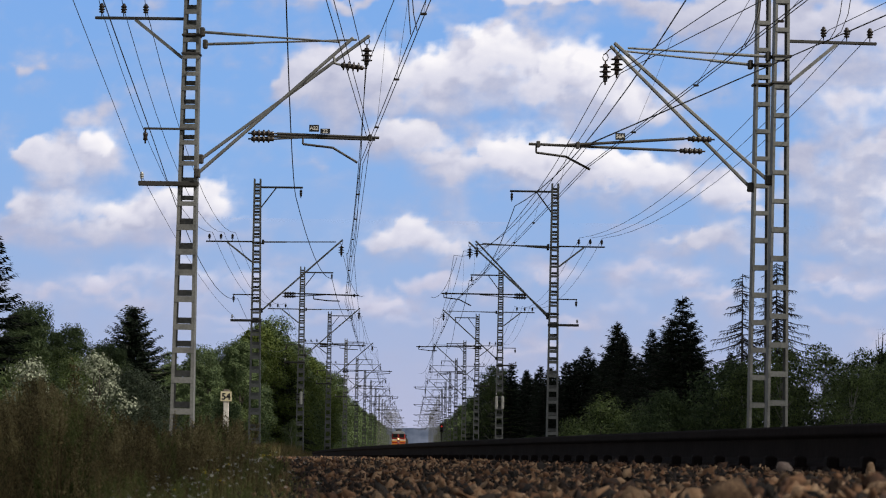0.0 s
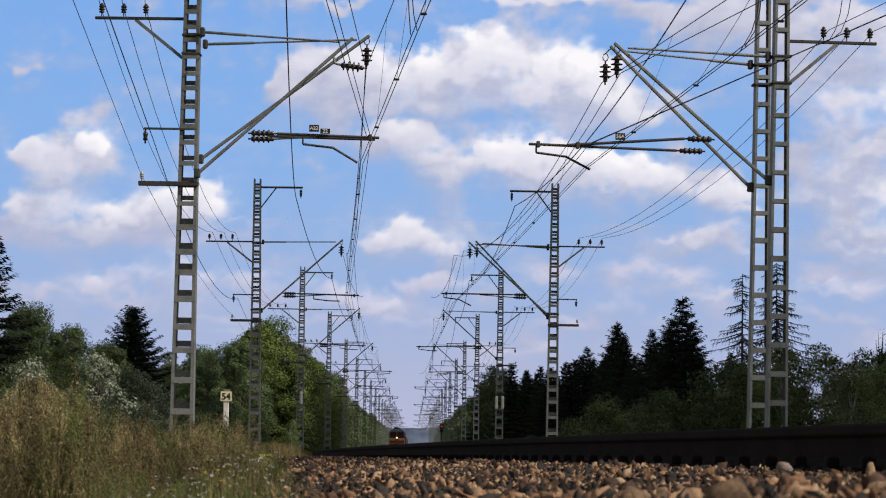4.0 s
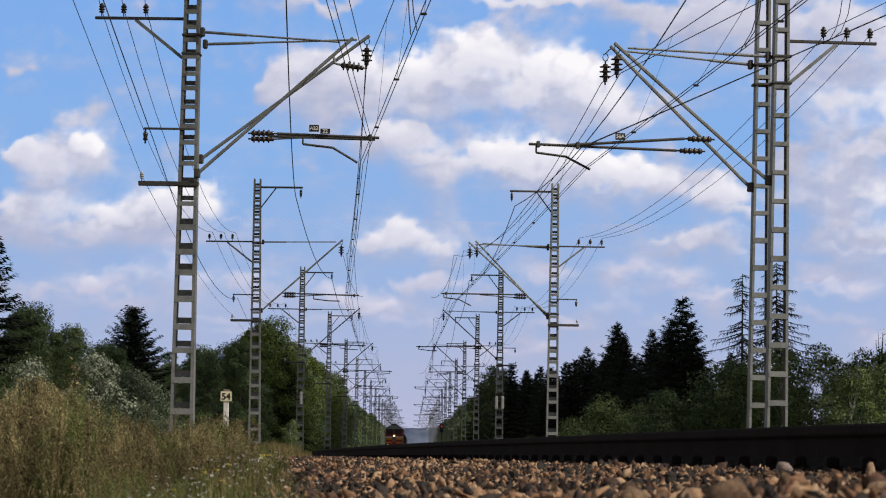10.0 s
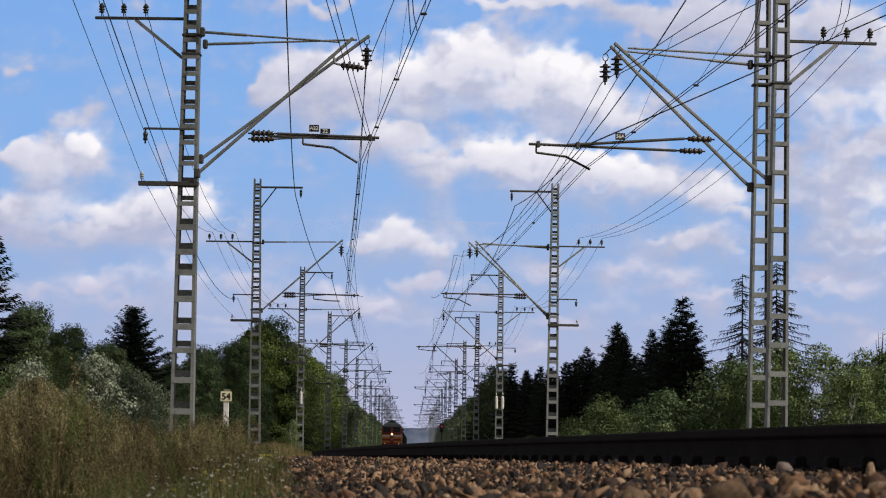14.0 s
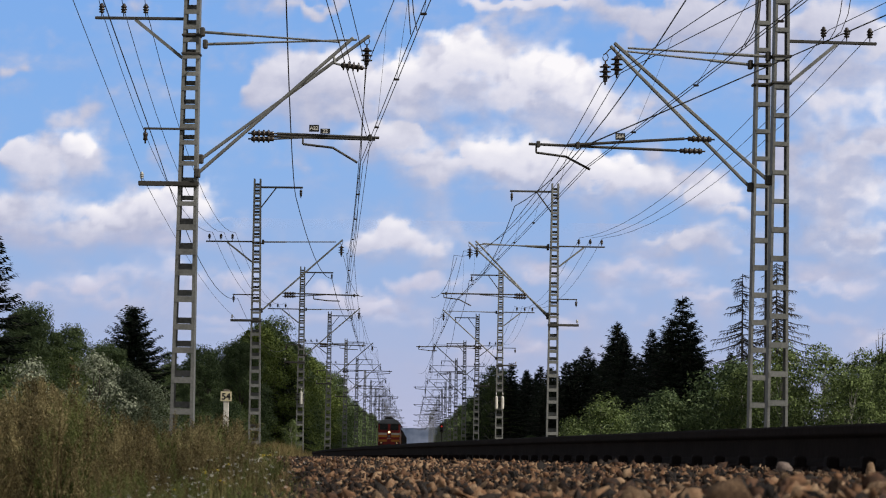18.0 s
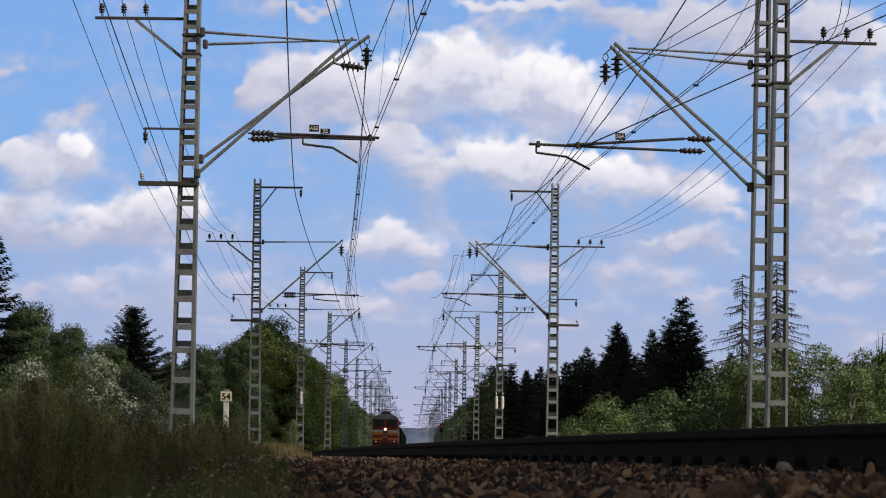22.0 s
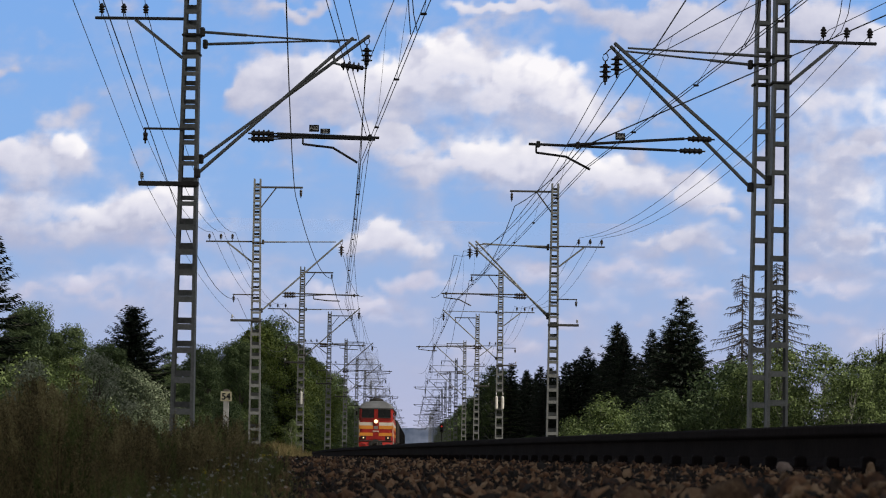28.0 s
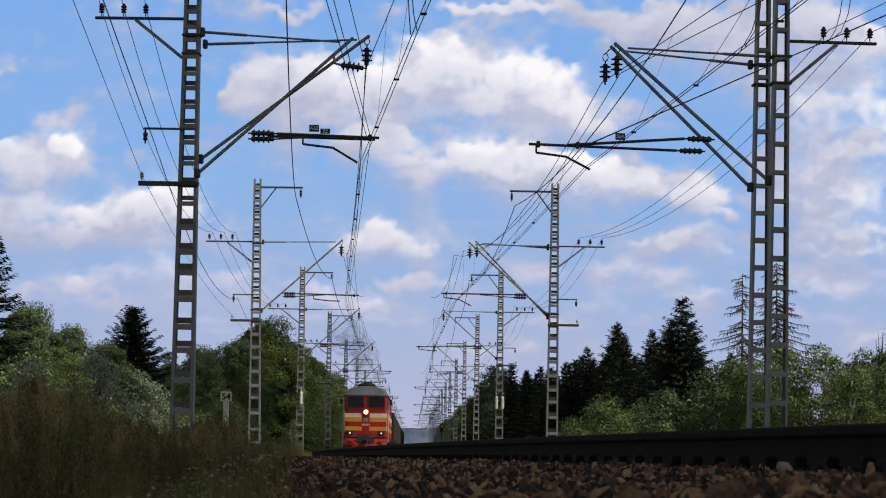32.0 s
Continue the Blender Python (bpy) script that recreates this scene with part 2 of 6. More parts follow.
PAINT_BLACK = surface("black_paint", (0.012, 0.012, 0.013), (0.03, 0.03, 0.032), 0.5, 0.0, 40.0, 4.0, 0.0)
PAINT_WHITE = surface("white_paint", (0.62, 0.60, 0.55), (0.82, 0.80, 0.76), 0.55, 0.0, 25.0, 4.0, 0.1)
BASE_Z = -1.1
MAST_TOP = 11.2 - BASE_Z


def batten_levels(even=False):
    """Batten plates crowd together towards the top, or stand evenly."""
    if even:
        return [0.38 + 0.585 * k for k in range(20)]
    z, out, k = 0.55, [], 0
    while z < MAST_TOP - 0.1:
        out.append(z)
        z += max(0.30, 0.70 - 0.038 * z) * (0.86 if k % 3 == 1 else 1.06)
        k += 1
    return out


def mast_width(z):
    return 0.53 - 0.0175 * z


def mast_body(t, split=True, width=1.0):
    """Two channel posts tied by batten plates front and back."""
    deep = 0.30
    for s in (-1, 1):
        g = Geo()
        rows = []
        for z in (0.0, MAST_TOP):
            w, k = mast_width(z) / 2 * width, (0.07 if width == 1.0 else 0.052)
            y0 = deep / 2
            rows.append([(s * (w - k), -y0, z), (s * w, -y0, z), (s * w, y0, z), (s * (w - k), y0, z), (s * (w - k), y0 - 0.012, z), (s * (w - 0.012), y0 - 0.012, z),
                         (s * (w - 0.012), -y0 + 0.012, z), (s * (w - k), -y0 + 0.012, z)])
        g.sweep(rows)
        part("channel_post", g, STEEL, t)
    joined = Geo()
    for i, z in enumerate(batten_levels(width != 1.0)):
        w = mast_width(z) * width - 0.01
        h = (0.13 if z < 6 else 0.1) * (1.0 if width == 1.0 else 0.85)
        for y in (-deep / 2 - 0.006, deep / 2 + 0.006):
            zz = z + (0.0 if y < 0 else 0.15 if width == 1.0 else 0.012)
            if split and y < 0:
                part("batten_plate", Geo().box((0, y, zz), (w, 0.01, h)), STEEL, t)
            else:
                joined.box((0, y, zz), (w, 0.01, h))
    tagged(part("rear_lattice", joined, STEEL, t), kind="stuff")
    part("footing", Geo().box((0, 0, -0.2), (0.75, 0.7, 0.5), None, 0.04), CONCRETE, t)


def bracket(t, s, y, foot_z, tip_x, tip_z, hang=True, tie_z=None, swing=0.0):
    """One inclined cantilever with its tie rod and the messenger's insulator. s: +1 when the track lies to the right."""
    w0 = mast_width(foot_z - BASE_Z) / 2
    foot, tip = (s * (w0 + 0.03), y, foot_z - BASE_Z), (s * tip_x, y, tip_z - BASE_Z)
    part("cantilever", Geo().beam(foot, tip, 0.066, 0.07, 0.015), STEEL, t)
    part("cantilever_hinge", Geo().box((s * (w0 + 0.02), y, foot_z - BASE_Z), (0.12, 0.16, 0.2), None, 0.02), STEEL_DARK, t)
    tie_z = tip_z + 0.05 if tie_z is None else tie_z
    far = Vector(tip) + Vector((-s * 0.28, 0, -0.1))
    near = Vector((s * 0.26, y, tie_z - BASE_Z))
    mid = near + (far - near) * 0.32
    part("tie_rod", Geo().tube(near, mid, 0.032).tube(mid, far, 0.022), STEEL, t)
    part("tie_clamp", Geo().box(near, (0.1, 0.14, 0.2), None, 0.02), STEEL_DARK, t)
    if hang:
        p = Vector(tip) + Vector((-s * 0.06, 0, -0.05))
        if swing:
            q = p + Vector((s * swing, 0, -0.12))
            part("hanger_link", Geo().line([p, p.lerp(q, 0.5) + Vector((0, 0, 0.03)), q], 0.014, 5), STEEL_DARK, t)
            p = q
        ring = Geo().line([p + Vector((math.sin(a) * 0.06, 0, -0.08 + math.cos(a) * 0.08)) for a in np.linspace(0, 6.28, 9)], 0.012, 5)
        part("hook", ring, STEEL_DARK, t)
        return disc_string(t, p + Vector((0, 0, -0.16)), (0, 0, -1), 3)
    return None


def registration(t, s, y, z, inner, outer, arm_from, arm_to, arm_z, upper=True, rise=-0.06):
    """Horizontal registration tube with twin insulators and the bent steady arm that holds the contact wires."""
    zz = z - BASE_Z
    a = disc_string(t, (s * inner, y, zz), (s, 0, 0), 4, r=0.085 if upper else 0.072)
    if upper:
        disc_string(t, (s * inner, y, zz - 0.12), (s, 0, 0), 4, r=0.085)
        part("stay_tube", Geo().tube((s * (inner + 0.55), y, zz - 0.12), (s * (inner + 2.0), y, zz - 0.03), 0.018), STEEL_DARK, t)
    part("registration_tube", Geo().tube(a, (s * outer, y, zz + rise), 0.03), STEEL_DARK, t)
    part("tube_clip", Geo().box((s * (outer - 0.2), y, zz + rise), (0.08, 0.1, 0.14), None, 0.015), STEEL_DARK, t)
    if arm_z is None:
        return None
    p0 = Vector((s * arm_from, y, zz + rise * 0.8))
    p1 = p0 + Vector((0, 0, -0.17))
    p3 = Vector((s * arm_to, y, arm_z - BASE_Z))
    p2 = p1.lerp(p3, 0.55)
    p2.z = p1.z - 0.07
    part("steady_arm", Geo().tube(p0, p1, 0.02).line([p1, p2, p3], 0.028, 6), STEEL_DARK, t)
    return p3


def outrigger(t, s, z, reach, count=3):
    """Crossarm on the side away from the track with pin insulators and a brace."""
    zz = z - BASE_Z
    part("crossarm", Geo().box((-s * (reach / 2 + 0.12), 0.0, zz), (reach, 0.08, 0.06), None, 0.008), STEEL_DARK, t)
    part("crossarm_brace", Geo().beam((-s * (reach * 0.62), 0, zz - 0.03), (-s * 0.2, 0, zz - 0.85), 0.06, 0.07), STEEL, t)
    at = []
    for k in range(count):
        x = -s * (reach - 0.02 - 0.48 * k)
        pin_insulator(t, x, 0, zz + 0.04, None, 0.78)
        at.append((x, 0, zz + 0.40))
    return at


def low_arms(t, s, z_small, z_thick):
    part("strap_arm", Geo().box((-s * 0.42, -0.18, z_small - BASE_Z), (1.1, 0.06, 0.045), None, 0.006), STEEL_DARK, t)
    disc_string(t, (-s * 0.93, -0.18, z_small - BASE_Z - 0.02), (0, 0, -1), 1, r=0.05)
    part("thick_arm", Geo().box((-s * 0.40, -0.2, z_thick - BASE_Z), (1.3, 0.12, 0.10), None, 0.01), STEEL_DARK, t)
    pin_insulator(t, -s * 0.98, -0.2, z_thick - BASE_Z + 0.05, PORCELAIN_PALE, 0.55)


def top_bracket(t, s, z, reach):
    zz = z - BASE_Z
    part("top_bracket", Geo().box((s * reach / 2, 0, zz), (reach, 0.08, 0.08), None, 0.008), STEEL_DARK, t)
    part("bracket_brace", Geo().beam((s * reach * 0.42, 0, zz), (s * 0.16, 0, zz - 0.85), 0.05, 0.05), STEEL_DARK, t)
    disc_string(t, (s * (reach - 0.08), 0, zz - 0.03), (0, 0, -1), 2, r=0.06)


def mast_collars(t, levels):
    for z in levels:
        w = mast_width(z - BASE_Z)
        part("collar", Geo().box((0, 0, z - BASE_Z), (w + 0.04, 0.36, 0.05), None, 0.01), STEEL_DARK, t)


PITCH, FIRST = 55.0, 58.3


def station(i):
    return FIRST + PITCH * (i - 1)


LEFT_ROW, RIGHT_ROW = -7.03, 5.15


def overhead_mast(s, kind, label):
    t = thing("overhead_line_mast", label, "mast", "overhead line masts")
    mast_body(t, not kind.startswith("far"), 0.84 if kind.startswith("first_right") else 1.0)
    if kind == "first_left":
        outrigger(t, s, 9.22, 2.0)
        mast_collars(t, (8.85, 8.45))
        bracket(t, s, -0.25, 5.84, 3.52, 8.82, hang=False, tie_z=8.9)
        bracket(t, s, 0.25, 6.2, 3.84, 8.95, tie_z=8.71)
        part("bent_hanger", Geo().line([(s * 3.1, -0.25, 9.52), (s * 3.13, -0.25, 9.36), (s * 3.25, -0.25, 9.33)], 0.03, 6), STEEL, t)
        disc_string(t, (s * 3.2, -0.25, 9.33), (s, 0, -0.12), 4, r=0.11)
        registration(t, s, -0.25, 6.72, 1.30, 4.12, 2.48, 3.66, 6.12)
        part("stay_tube", Geo().tube((s * 1.7, 0.25, 7.82), (s * 4.0, 0.25, 7.78), 0.03), STEEL_DARK, t)
        low_arms(t, s, 6.80, 5.61)
        for x, words in ((2.72, "A22"), (2.96, "22")):
            z = 7.94 if len(words) == 3 else 7.88
            p = part("mast_sign", Geo().box((s * x, -0.31, z), (0.21, 0.012, 0.15 if len(words) == 3 else 0.11)), PAINT_BLACK, t, "small black plate with white figures")
            lettering(p, words, (s * x, -0.32, z), 0.11, PAINT_WHITE)
    elif kind == "first_right_near":
        outrigger(t, s, 8.43, 1.86)
        bracket(t, s, 0.0, 5.56, 3.43, 8.28, hang=True, tie_z=8.1)
        mast_collars(t, (8.1, 7.55))
        registration(t, s, 0.0, 6.36, 1.34, 4.34, 0, 0, None, upper=False, rise=-0.2)
        p = part("mast_sign", Geo().box((s * 3.28, -0.05, 7.46), (0.2, 0.012, 0.14)), PAINT_BLACK, t, "small plate with white figures")
        lettering(p, "56A", (s * 3.28, -0.06, 7.46), 0.1, PAINT_WHITE)
    elif kind == "first_right_far":
        bracket(t, s, 0.0, 5.69, 3.29, 8.64, hang=True, tie_z=8.33, swing=0.16)
        mast_collars(t, (8.33, 7.9))
        registration(t, s, 0.0, 6.43, 1.21, 5.0, 4.84, 3.68, 5.97, upper=False, rise=0.05)
    else:
        outrigger(t, s, 8.56, 2.0)
        top_bracket(t, s, 10.85, 1.9)
        bracket(t, s, 0.0, 5.68, 3.6, 8.68, tie_z=8.55)
        if kind == "double":
            bracket(t, s, 0.25, 5.6, 3.3, 8.75, tie_z=8.5)
        if kind == "far_long":
            registration(t, s, 0.0, 6.4, 1.1, 5.2, 5.05, 3.9, 6.1)
        elif kind == "double":
            registration(t, s, 0.0, 6.5, 1.1, 4.7, 4.6, 3.45, 6.0, rise=0.0)
        else:
            registration(t, s, 0.0, 6.4, 1.1, 4.3 if kind == "near" else 4.0, 2.4, 3.5, 6.1)
        low_arms(t, s, 6.33, 5.25)
        mast_collars(t, (8.5, 5.7))
    return t


def mast_place(side, i, dx=0.0, lean=0.0, d=None):
    d = station(i) if d is None else d
    row = LEFT_ROW if side < 0 else RIGHT_ROW
    return pose(row + bend(d) + dx, d, BASE_Z, 0, lean, math.degrees(math.atan(-2 * 3.95e-4 * max(131 - d, 0))) * -1)


GREY_MAST = "grey steel lattice mast carrying the overhead line beside the track"
m = overhead_mast(1, "first_left", "tall grey steel lattice mast with twin cantilevers and number plates")
m.matrix_basis = mast_place(-1, 1, -0.02, 0.22) @ pose(0, 0, 0, 0, 0, -6)
m = overhead_mast(-1, "first_right_far", "grey steel lattice mast standing close behind another one")
m.matrix_basis = mast_place(1, 1, 0.03, 0.4, 57.7)
m = overhead_mast(-1, "first_right_near", "grey steel lattice mast with crossarm, insulators and cantilever")
m.matrix_basis = mast_place(1, 1, -0.115, 0.4, 54.9)
left_near = overhead_mast(1, "near", GREY_MAST)
left_near.matrix_basis = mast_place(-1, 2, 0.3, -0.4)
right_near = overhead_mast(-1, "double", "grey steel lattice mast with twin cantilevers beside the track")
right_near.matrix_basis = mast_place(1, 2, 0.5, 0.1)
left_far = overhead_mast(1, "far", GREY_MAST)
left_far.matrix_basis = mast_place(-1, 3)
right_far = overhead_mast(-1, "far", GREY_MAST)
left_long = overhead_mast(1, "far_long", "grey steel lattice mast with a long registration arm")
left_long.matrix_basis = mast_place(-1, 4)
right_long = overhead_mast(-1, "far_long", "grey steel lattice mast with a long registration arm")
right_long.matrix_basis = mast_place(1, 3, 0.15)
right_far.matrix_basis = mast_place(1, 4)
for i in range(5, 17):
    copy_thing(left_far if i % 2 else left_long, mast_place(-1, i))
    copy_thing(right_long if i % 2 else right_far, mast_place(1, i))
copy_thing(left_far, mast_place(-1, 0, -1.2))
copy_thing(right_far, mast_place(1, 0))


# ---- overhead wires ----
def sag_line(p, q, sag, n=10):
    p, q = Vector(p), Vector(q)
    return [p.lerp(q, i / n) - Vector((0, 0, 4 * sag * (i / n) * (1 - i / n))) for i in range(n + 1)]


def run(points, sags):
    """One continuous line hung from point to point."""
    out = []
    for p, q, sag in zip(points, points[1:], sags):
        line = sag_line(p, q, sag)
        out += line if not out else line[1:]
    return out


def wire(name, points, sags, r, label, group, parent=None):
    ob = part(name, Geo().line(run(points, sags), r), WIRE, parent, smooth=True)
    return tagged(ob, label, "wire", group) if parent is None else ob


def build_wires(side):
    s = -side
    row, axis = (LEFT_ROW, LEFT_AXIS) if side < 0 else (RIGHT_ROW, RIGHT_AXIS)
    last = 16

    def at(i, x, z):
        d = station(i)
        return Vector((row + bend(d) + x, d, z))

    def over(i, z, shift=0.0):
        d = station(i)
        off = (-1.1 if side < 0 else -0.2) if i == 0 else 0.16 * (-1) ** i
        if i == 1 and side > 0:
            off = 0.62 if z > 7 else 0.24
        return Vector((track_x(d, axis) + off + shift, d, z))

    low = [over(i, 6.1) for i in range(last + 1)]
    high = [over(i, 8.12) for i in range(last + 1)]
    # the first two spans round the curve, points fitted to the camera's view
    if side < 0:
        low[:2] = [Vector((2.16, 3.3, 6.13)), Vector((-1.21, 58.3, 6.13))]
        high[:2] = [Vector((2.93, 3.3, 8.3)), Vector((-1.14, 58.3, 8.22))]
    else:
        low[:2] = [Vector((7.38, 3.3, 6.05)), Vector((3.60, 57.7, 6.05))]
        high[:2] = [Vector((10.94, 3.3, 7.95)), Vector((3.92, 57.7, 7.89))]
    sags = [0.03] + [1.15] * (last - 1)
    m = wire("messenger_wire", high, sags, 0.009, "dark sagging messenger wire with thin droppers over the track", "overhead wires")
    for off in (-0.032, 0.032):
        wire("contact_wire", [p + Vector((off, 0, 0)) for p in low[:8]], [0.01] + [0.05] * 6, 0.0075, "dark taut contact wire over the track", "overhead wires")
    wire("contact_wire", low[7:], [0.05] * (last - 7), 0.0075, "dark taut contact wire far along the track", "overhead wires")
    for i in range(9):
        for k in range(1, 8):
            f = k / 8
            top = high[i].lerp(high[i + 1], f) - Vector((0, 0, 4 * sags[i] * f * (1 - f)))
            foot = low[i].lerp(low[i + 1], f) - Vector((0, 0, 0.2 * f * (1 - f)))
            mid = top.lerp(foot, 0.5) + Vector((0.012, 0.0, 0.0))
            d = part("dropper", Geo().line([top, mid, foot], 0.0045, 4), WIRE, m)
            if i < 3:
                part("clip", Geo().box(foot, (0.09, 0.05, 0.035), None, 0.008), WIRE, d)
    starts = ((-2.6, 9.4), (-2.1, 9.4), (-1.6, 9.4)) if side < 0 else ((18.5, 8.75), (18.1, 8.7), (16.3, 8.7))
    for k in range(3):
        line = [at(i, -s * (1.98 - 0.48 * k), 8.93) for i in range(last + 1)]
        line[0] = Vector((starts[k][0], 3.3, starts[k][1]))
        line[1] = Vector((-6.92 + 0.49 * k, 58.3, 9.46)) if side < 0 else Vector((9.30 - 0.465 * k, 54.9, 8.67))
        line[2].x += 0.35 if side < 0 else 0.55
        wire("line_wire", line, [0.05, 1.25 if side < 0 else 0.92] + [1.05] * (last - 2), 0.008, "thin dark line wire on pin insulators", "line wires")
    if side < 0:
        wire("earth_wire", [Vector((-2.59, 3.3, 5.81)), Vector((-5.95, 58.3, 5.81)), Vector((-7.62, 113.3, 5.47))] + [at(i, -s * 0.98, 5.5) for i in range(3, last + 1)], [0.02, 0.36] + [0.5] * (last - 2), 0.0055, "thin dark earth wire along the masts", "line wires")
        wire("strap_wire", [Vector((-2.66, 3.3, 6.55)), Vector((-5.70, 58.3, 6.55)), Vector((-7.42, 113.3, 6.16))] + [at(i, -s * 0.93, 6.15) for i in range(3, last + 1)], [0.02] + [1.0] * (last - 1), 0.010, "thin dark wire hung under the strap arms", "line wires")
    cable = [at(i, s * (1.82 if i > 1 else 2.0 + 0.3 * (1 - i)), 10.5) for i in range(last + 1)]
    if side > 0:
        cable[1], cable[2] = Vector((6.54, 57.70, 11.11)), Vector((4.11, 113.30, 10.23))
    wire("feeder_cable", cable, [0.9] * last, 0.018, "thick dark feeder cable hung from the mast tops", "overhead wires")
    # second line of the overlap: it shares three spans and then leaves to its anchor
    if side < 0:
        shared_line = [(-2.1, 3.3, 8.3), (-1.16, 58.3, 8.25), over(2, 8.3, 0.3), over(3, 8.2, 0.1)]
        shared_low = [(-1.87, 3.3, 6.75), (-1.02, 58.3, 6.7), over(2, 6.2, 0.12), over(3, 6.1)]
        more = [[(-2.05, 3.3, 6.75), (-1.10, 58.3, 6.7)]]
    else:
        shared_line = [(13.7, 3.3, 7.75), (4.11, 54.9, 7.71), over(2, 8.3, 0.4), over(3, 8.2, 0.1)]
        shared_low = [(13.05, 3.3, 6.26), (3.49, 54.9, 6.24), over(2, 6.25, 0.15), over(3, 6.1)]
        more = [[(13.2, 3.3, 6.30), (3.52, 54.9, 6.27)]]
    wire("overlap_wire", shared_line, [0.03, 1.0, 1.0], 0.009, "dark second messenger wire at the overlap", "overhead wires")
    wire("overlap_wire", shared_low, [0.01, 0.05, 0.05], 0.0075, "dark second contact wire at the overlap", "overhead wires")
    for points in more:
        wire("anchor_wire", points, [0.01], 0.008, "dark anchor wire leading off from the overlap", "overhead wires")


build_wires(-1)
build_wires(1)


def jumper(points, r=0.009):
    """Slack connecting cable between two wires."""
    tagged(part("jumper_cable", Geo().line(points, r, 5), WIRE, None, smooth=True), "slack black jumper cable between overhead wires", "cable", "overhead wires")


def slack(p, q, drop, out=0.0):
    p, q = Vector(p), Vector(q)
    return [p.lerp(q, k / 10) + Vector((out * math.sin(math.pi * k / 10), 0, -4 * drop * (k / 10) * (1 - k / 10))) for k in range(11)]


for i in (2, 3, 4, 5):
    for side, axis in ((-1, LEFT_AXIS), (1, RIGHT_AXIS)):
        d = station(i) - 6.0
        jumper(slack((track_x(d, axis) + 0.1, d, 7.6), (track_x(d, axis) - 0.9 * side, d + 1.5, 6.1), 0.5))
jumper([(5.60, 44.00, 7.54), (5.57, 44.00, 7.24), (5.49, 44.00, 6.91), (5.33, 44.00, 6.65)])
jumper([(5.50, 43.50, 7.46), (5.47, 43.50, 7.14), (5.38, 43.50, 6.83), (5.19, 43.50, 6.49)])
jumper([(8.64, 54.80, 9.42), (8.58, 54.80, 8.99), (8.49, 54.80, 8.67), (8.35, 54.80, 8.42)])
jumper([(8.80, 54.70, 9.41), (8.73, 54.70, 8.98), (8.59, 54.70, 8.61), (8.40, 54.70, 8.45)])
jumper([(-0.19, 42.50, 7.19), (-0.17, 42.50, 6.86), (-0.14, 42.50, 6.53)])
jumper([(-0.13, 43.00, 7.28), (-0.10, 43.00, 6.94), (-0.04, 43.00, 6.67)])


# ---- sky: a far backdrop and three drifting cloud sheets ----
FAR = 4300.0


def sky_backdrop():
    m = bpy.data.materials.new("open_sky")
    m.use_nodes = True
    n, l = m.node_tree.nodes, m.node_tree.links
    n.remove(n["Principled BSDF"])
    co, split, ramp, glow = n.new("ShaderNodeTexCoord"), n.new("ShaderNodeSeparateXYZ"), n.new("ShaderNodeValToRGB"), n.new("ShaderNodeEmission")
    scale = n.new("ShaderNodeMath")
    scale.operation = "MULTIPLY"
    scale.inputs[1].default_value = 1 / 800.0
    l.new(co.outputs["Object"], split.inputs[0])
    l.new(split.outputs["Z"], scale.inputs[0])
    l.new(scale.outputs[0], ramp.inputs["Fac"])
    e = ramp.color_ramp.elements
    e[0].position, e[0].color = 0.0, (0.485, 0.495, 0.675, 1)
    e[1].position, e[1].color = 1.0, (0.205, 0.41, 0.82, 1)
    for at, c in ((0.15, (0.43, 0.482, 0.69, 1)), (0.35, (0.325, 0.462, 0.745, 1)), (0.62, (0.245, 0.445, 0.815, 1))):
        k = e.new(at)
        k.color = c
    l.new(ramp.outputs["Color"], glow.inputs["Color"])
    l.new(glow.outputs[0], n["Material Output"].inputs["Surface"])
    g = Geo()
    rows = []
    for a in np.linspace(-0.32, 0.32, 17):
        rows.append([(FAR * 1.05 * math.sin(a), FAR * 1.05 * math.cos(a), z) for z in (-30.0, 200.0, 500.0, 1000.0)])
    g.sweep(rows, close=False)
    tagged(part("backdrop", g, m), "pale blue summer sky fading to lilac at the horizon", "sky", kind="structure")


sky_backdrop()


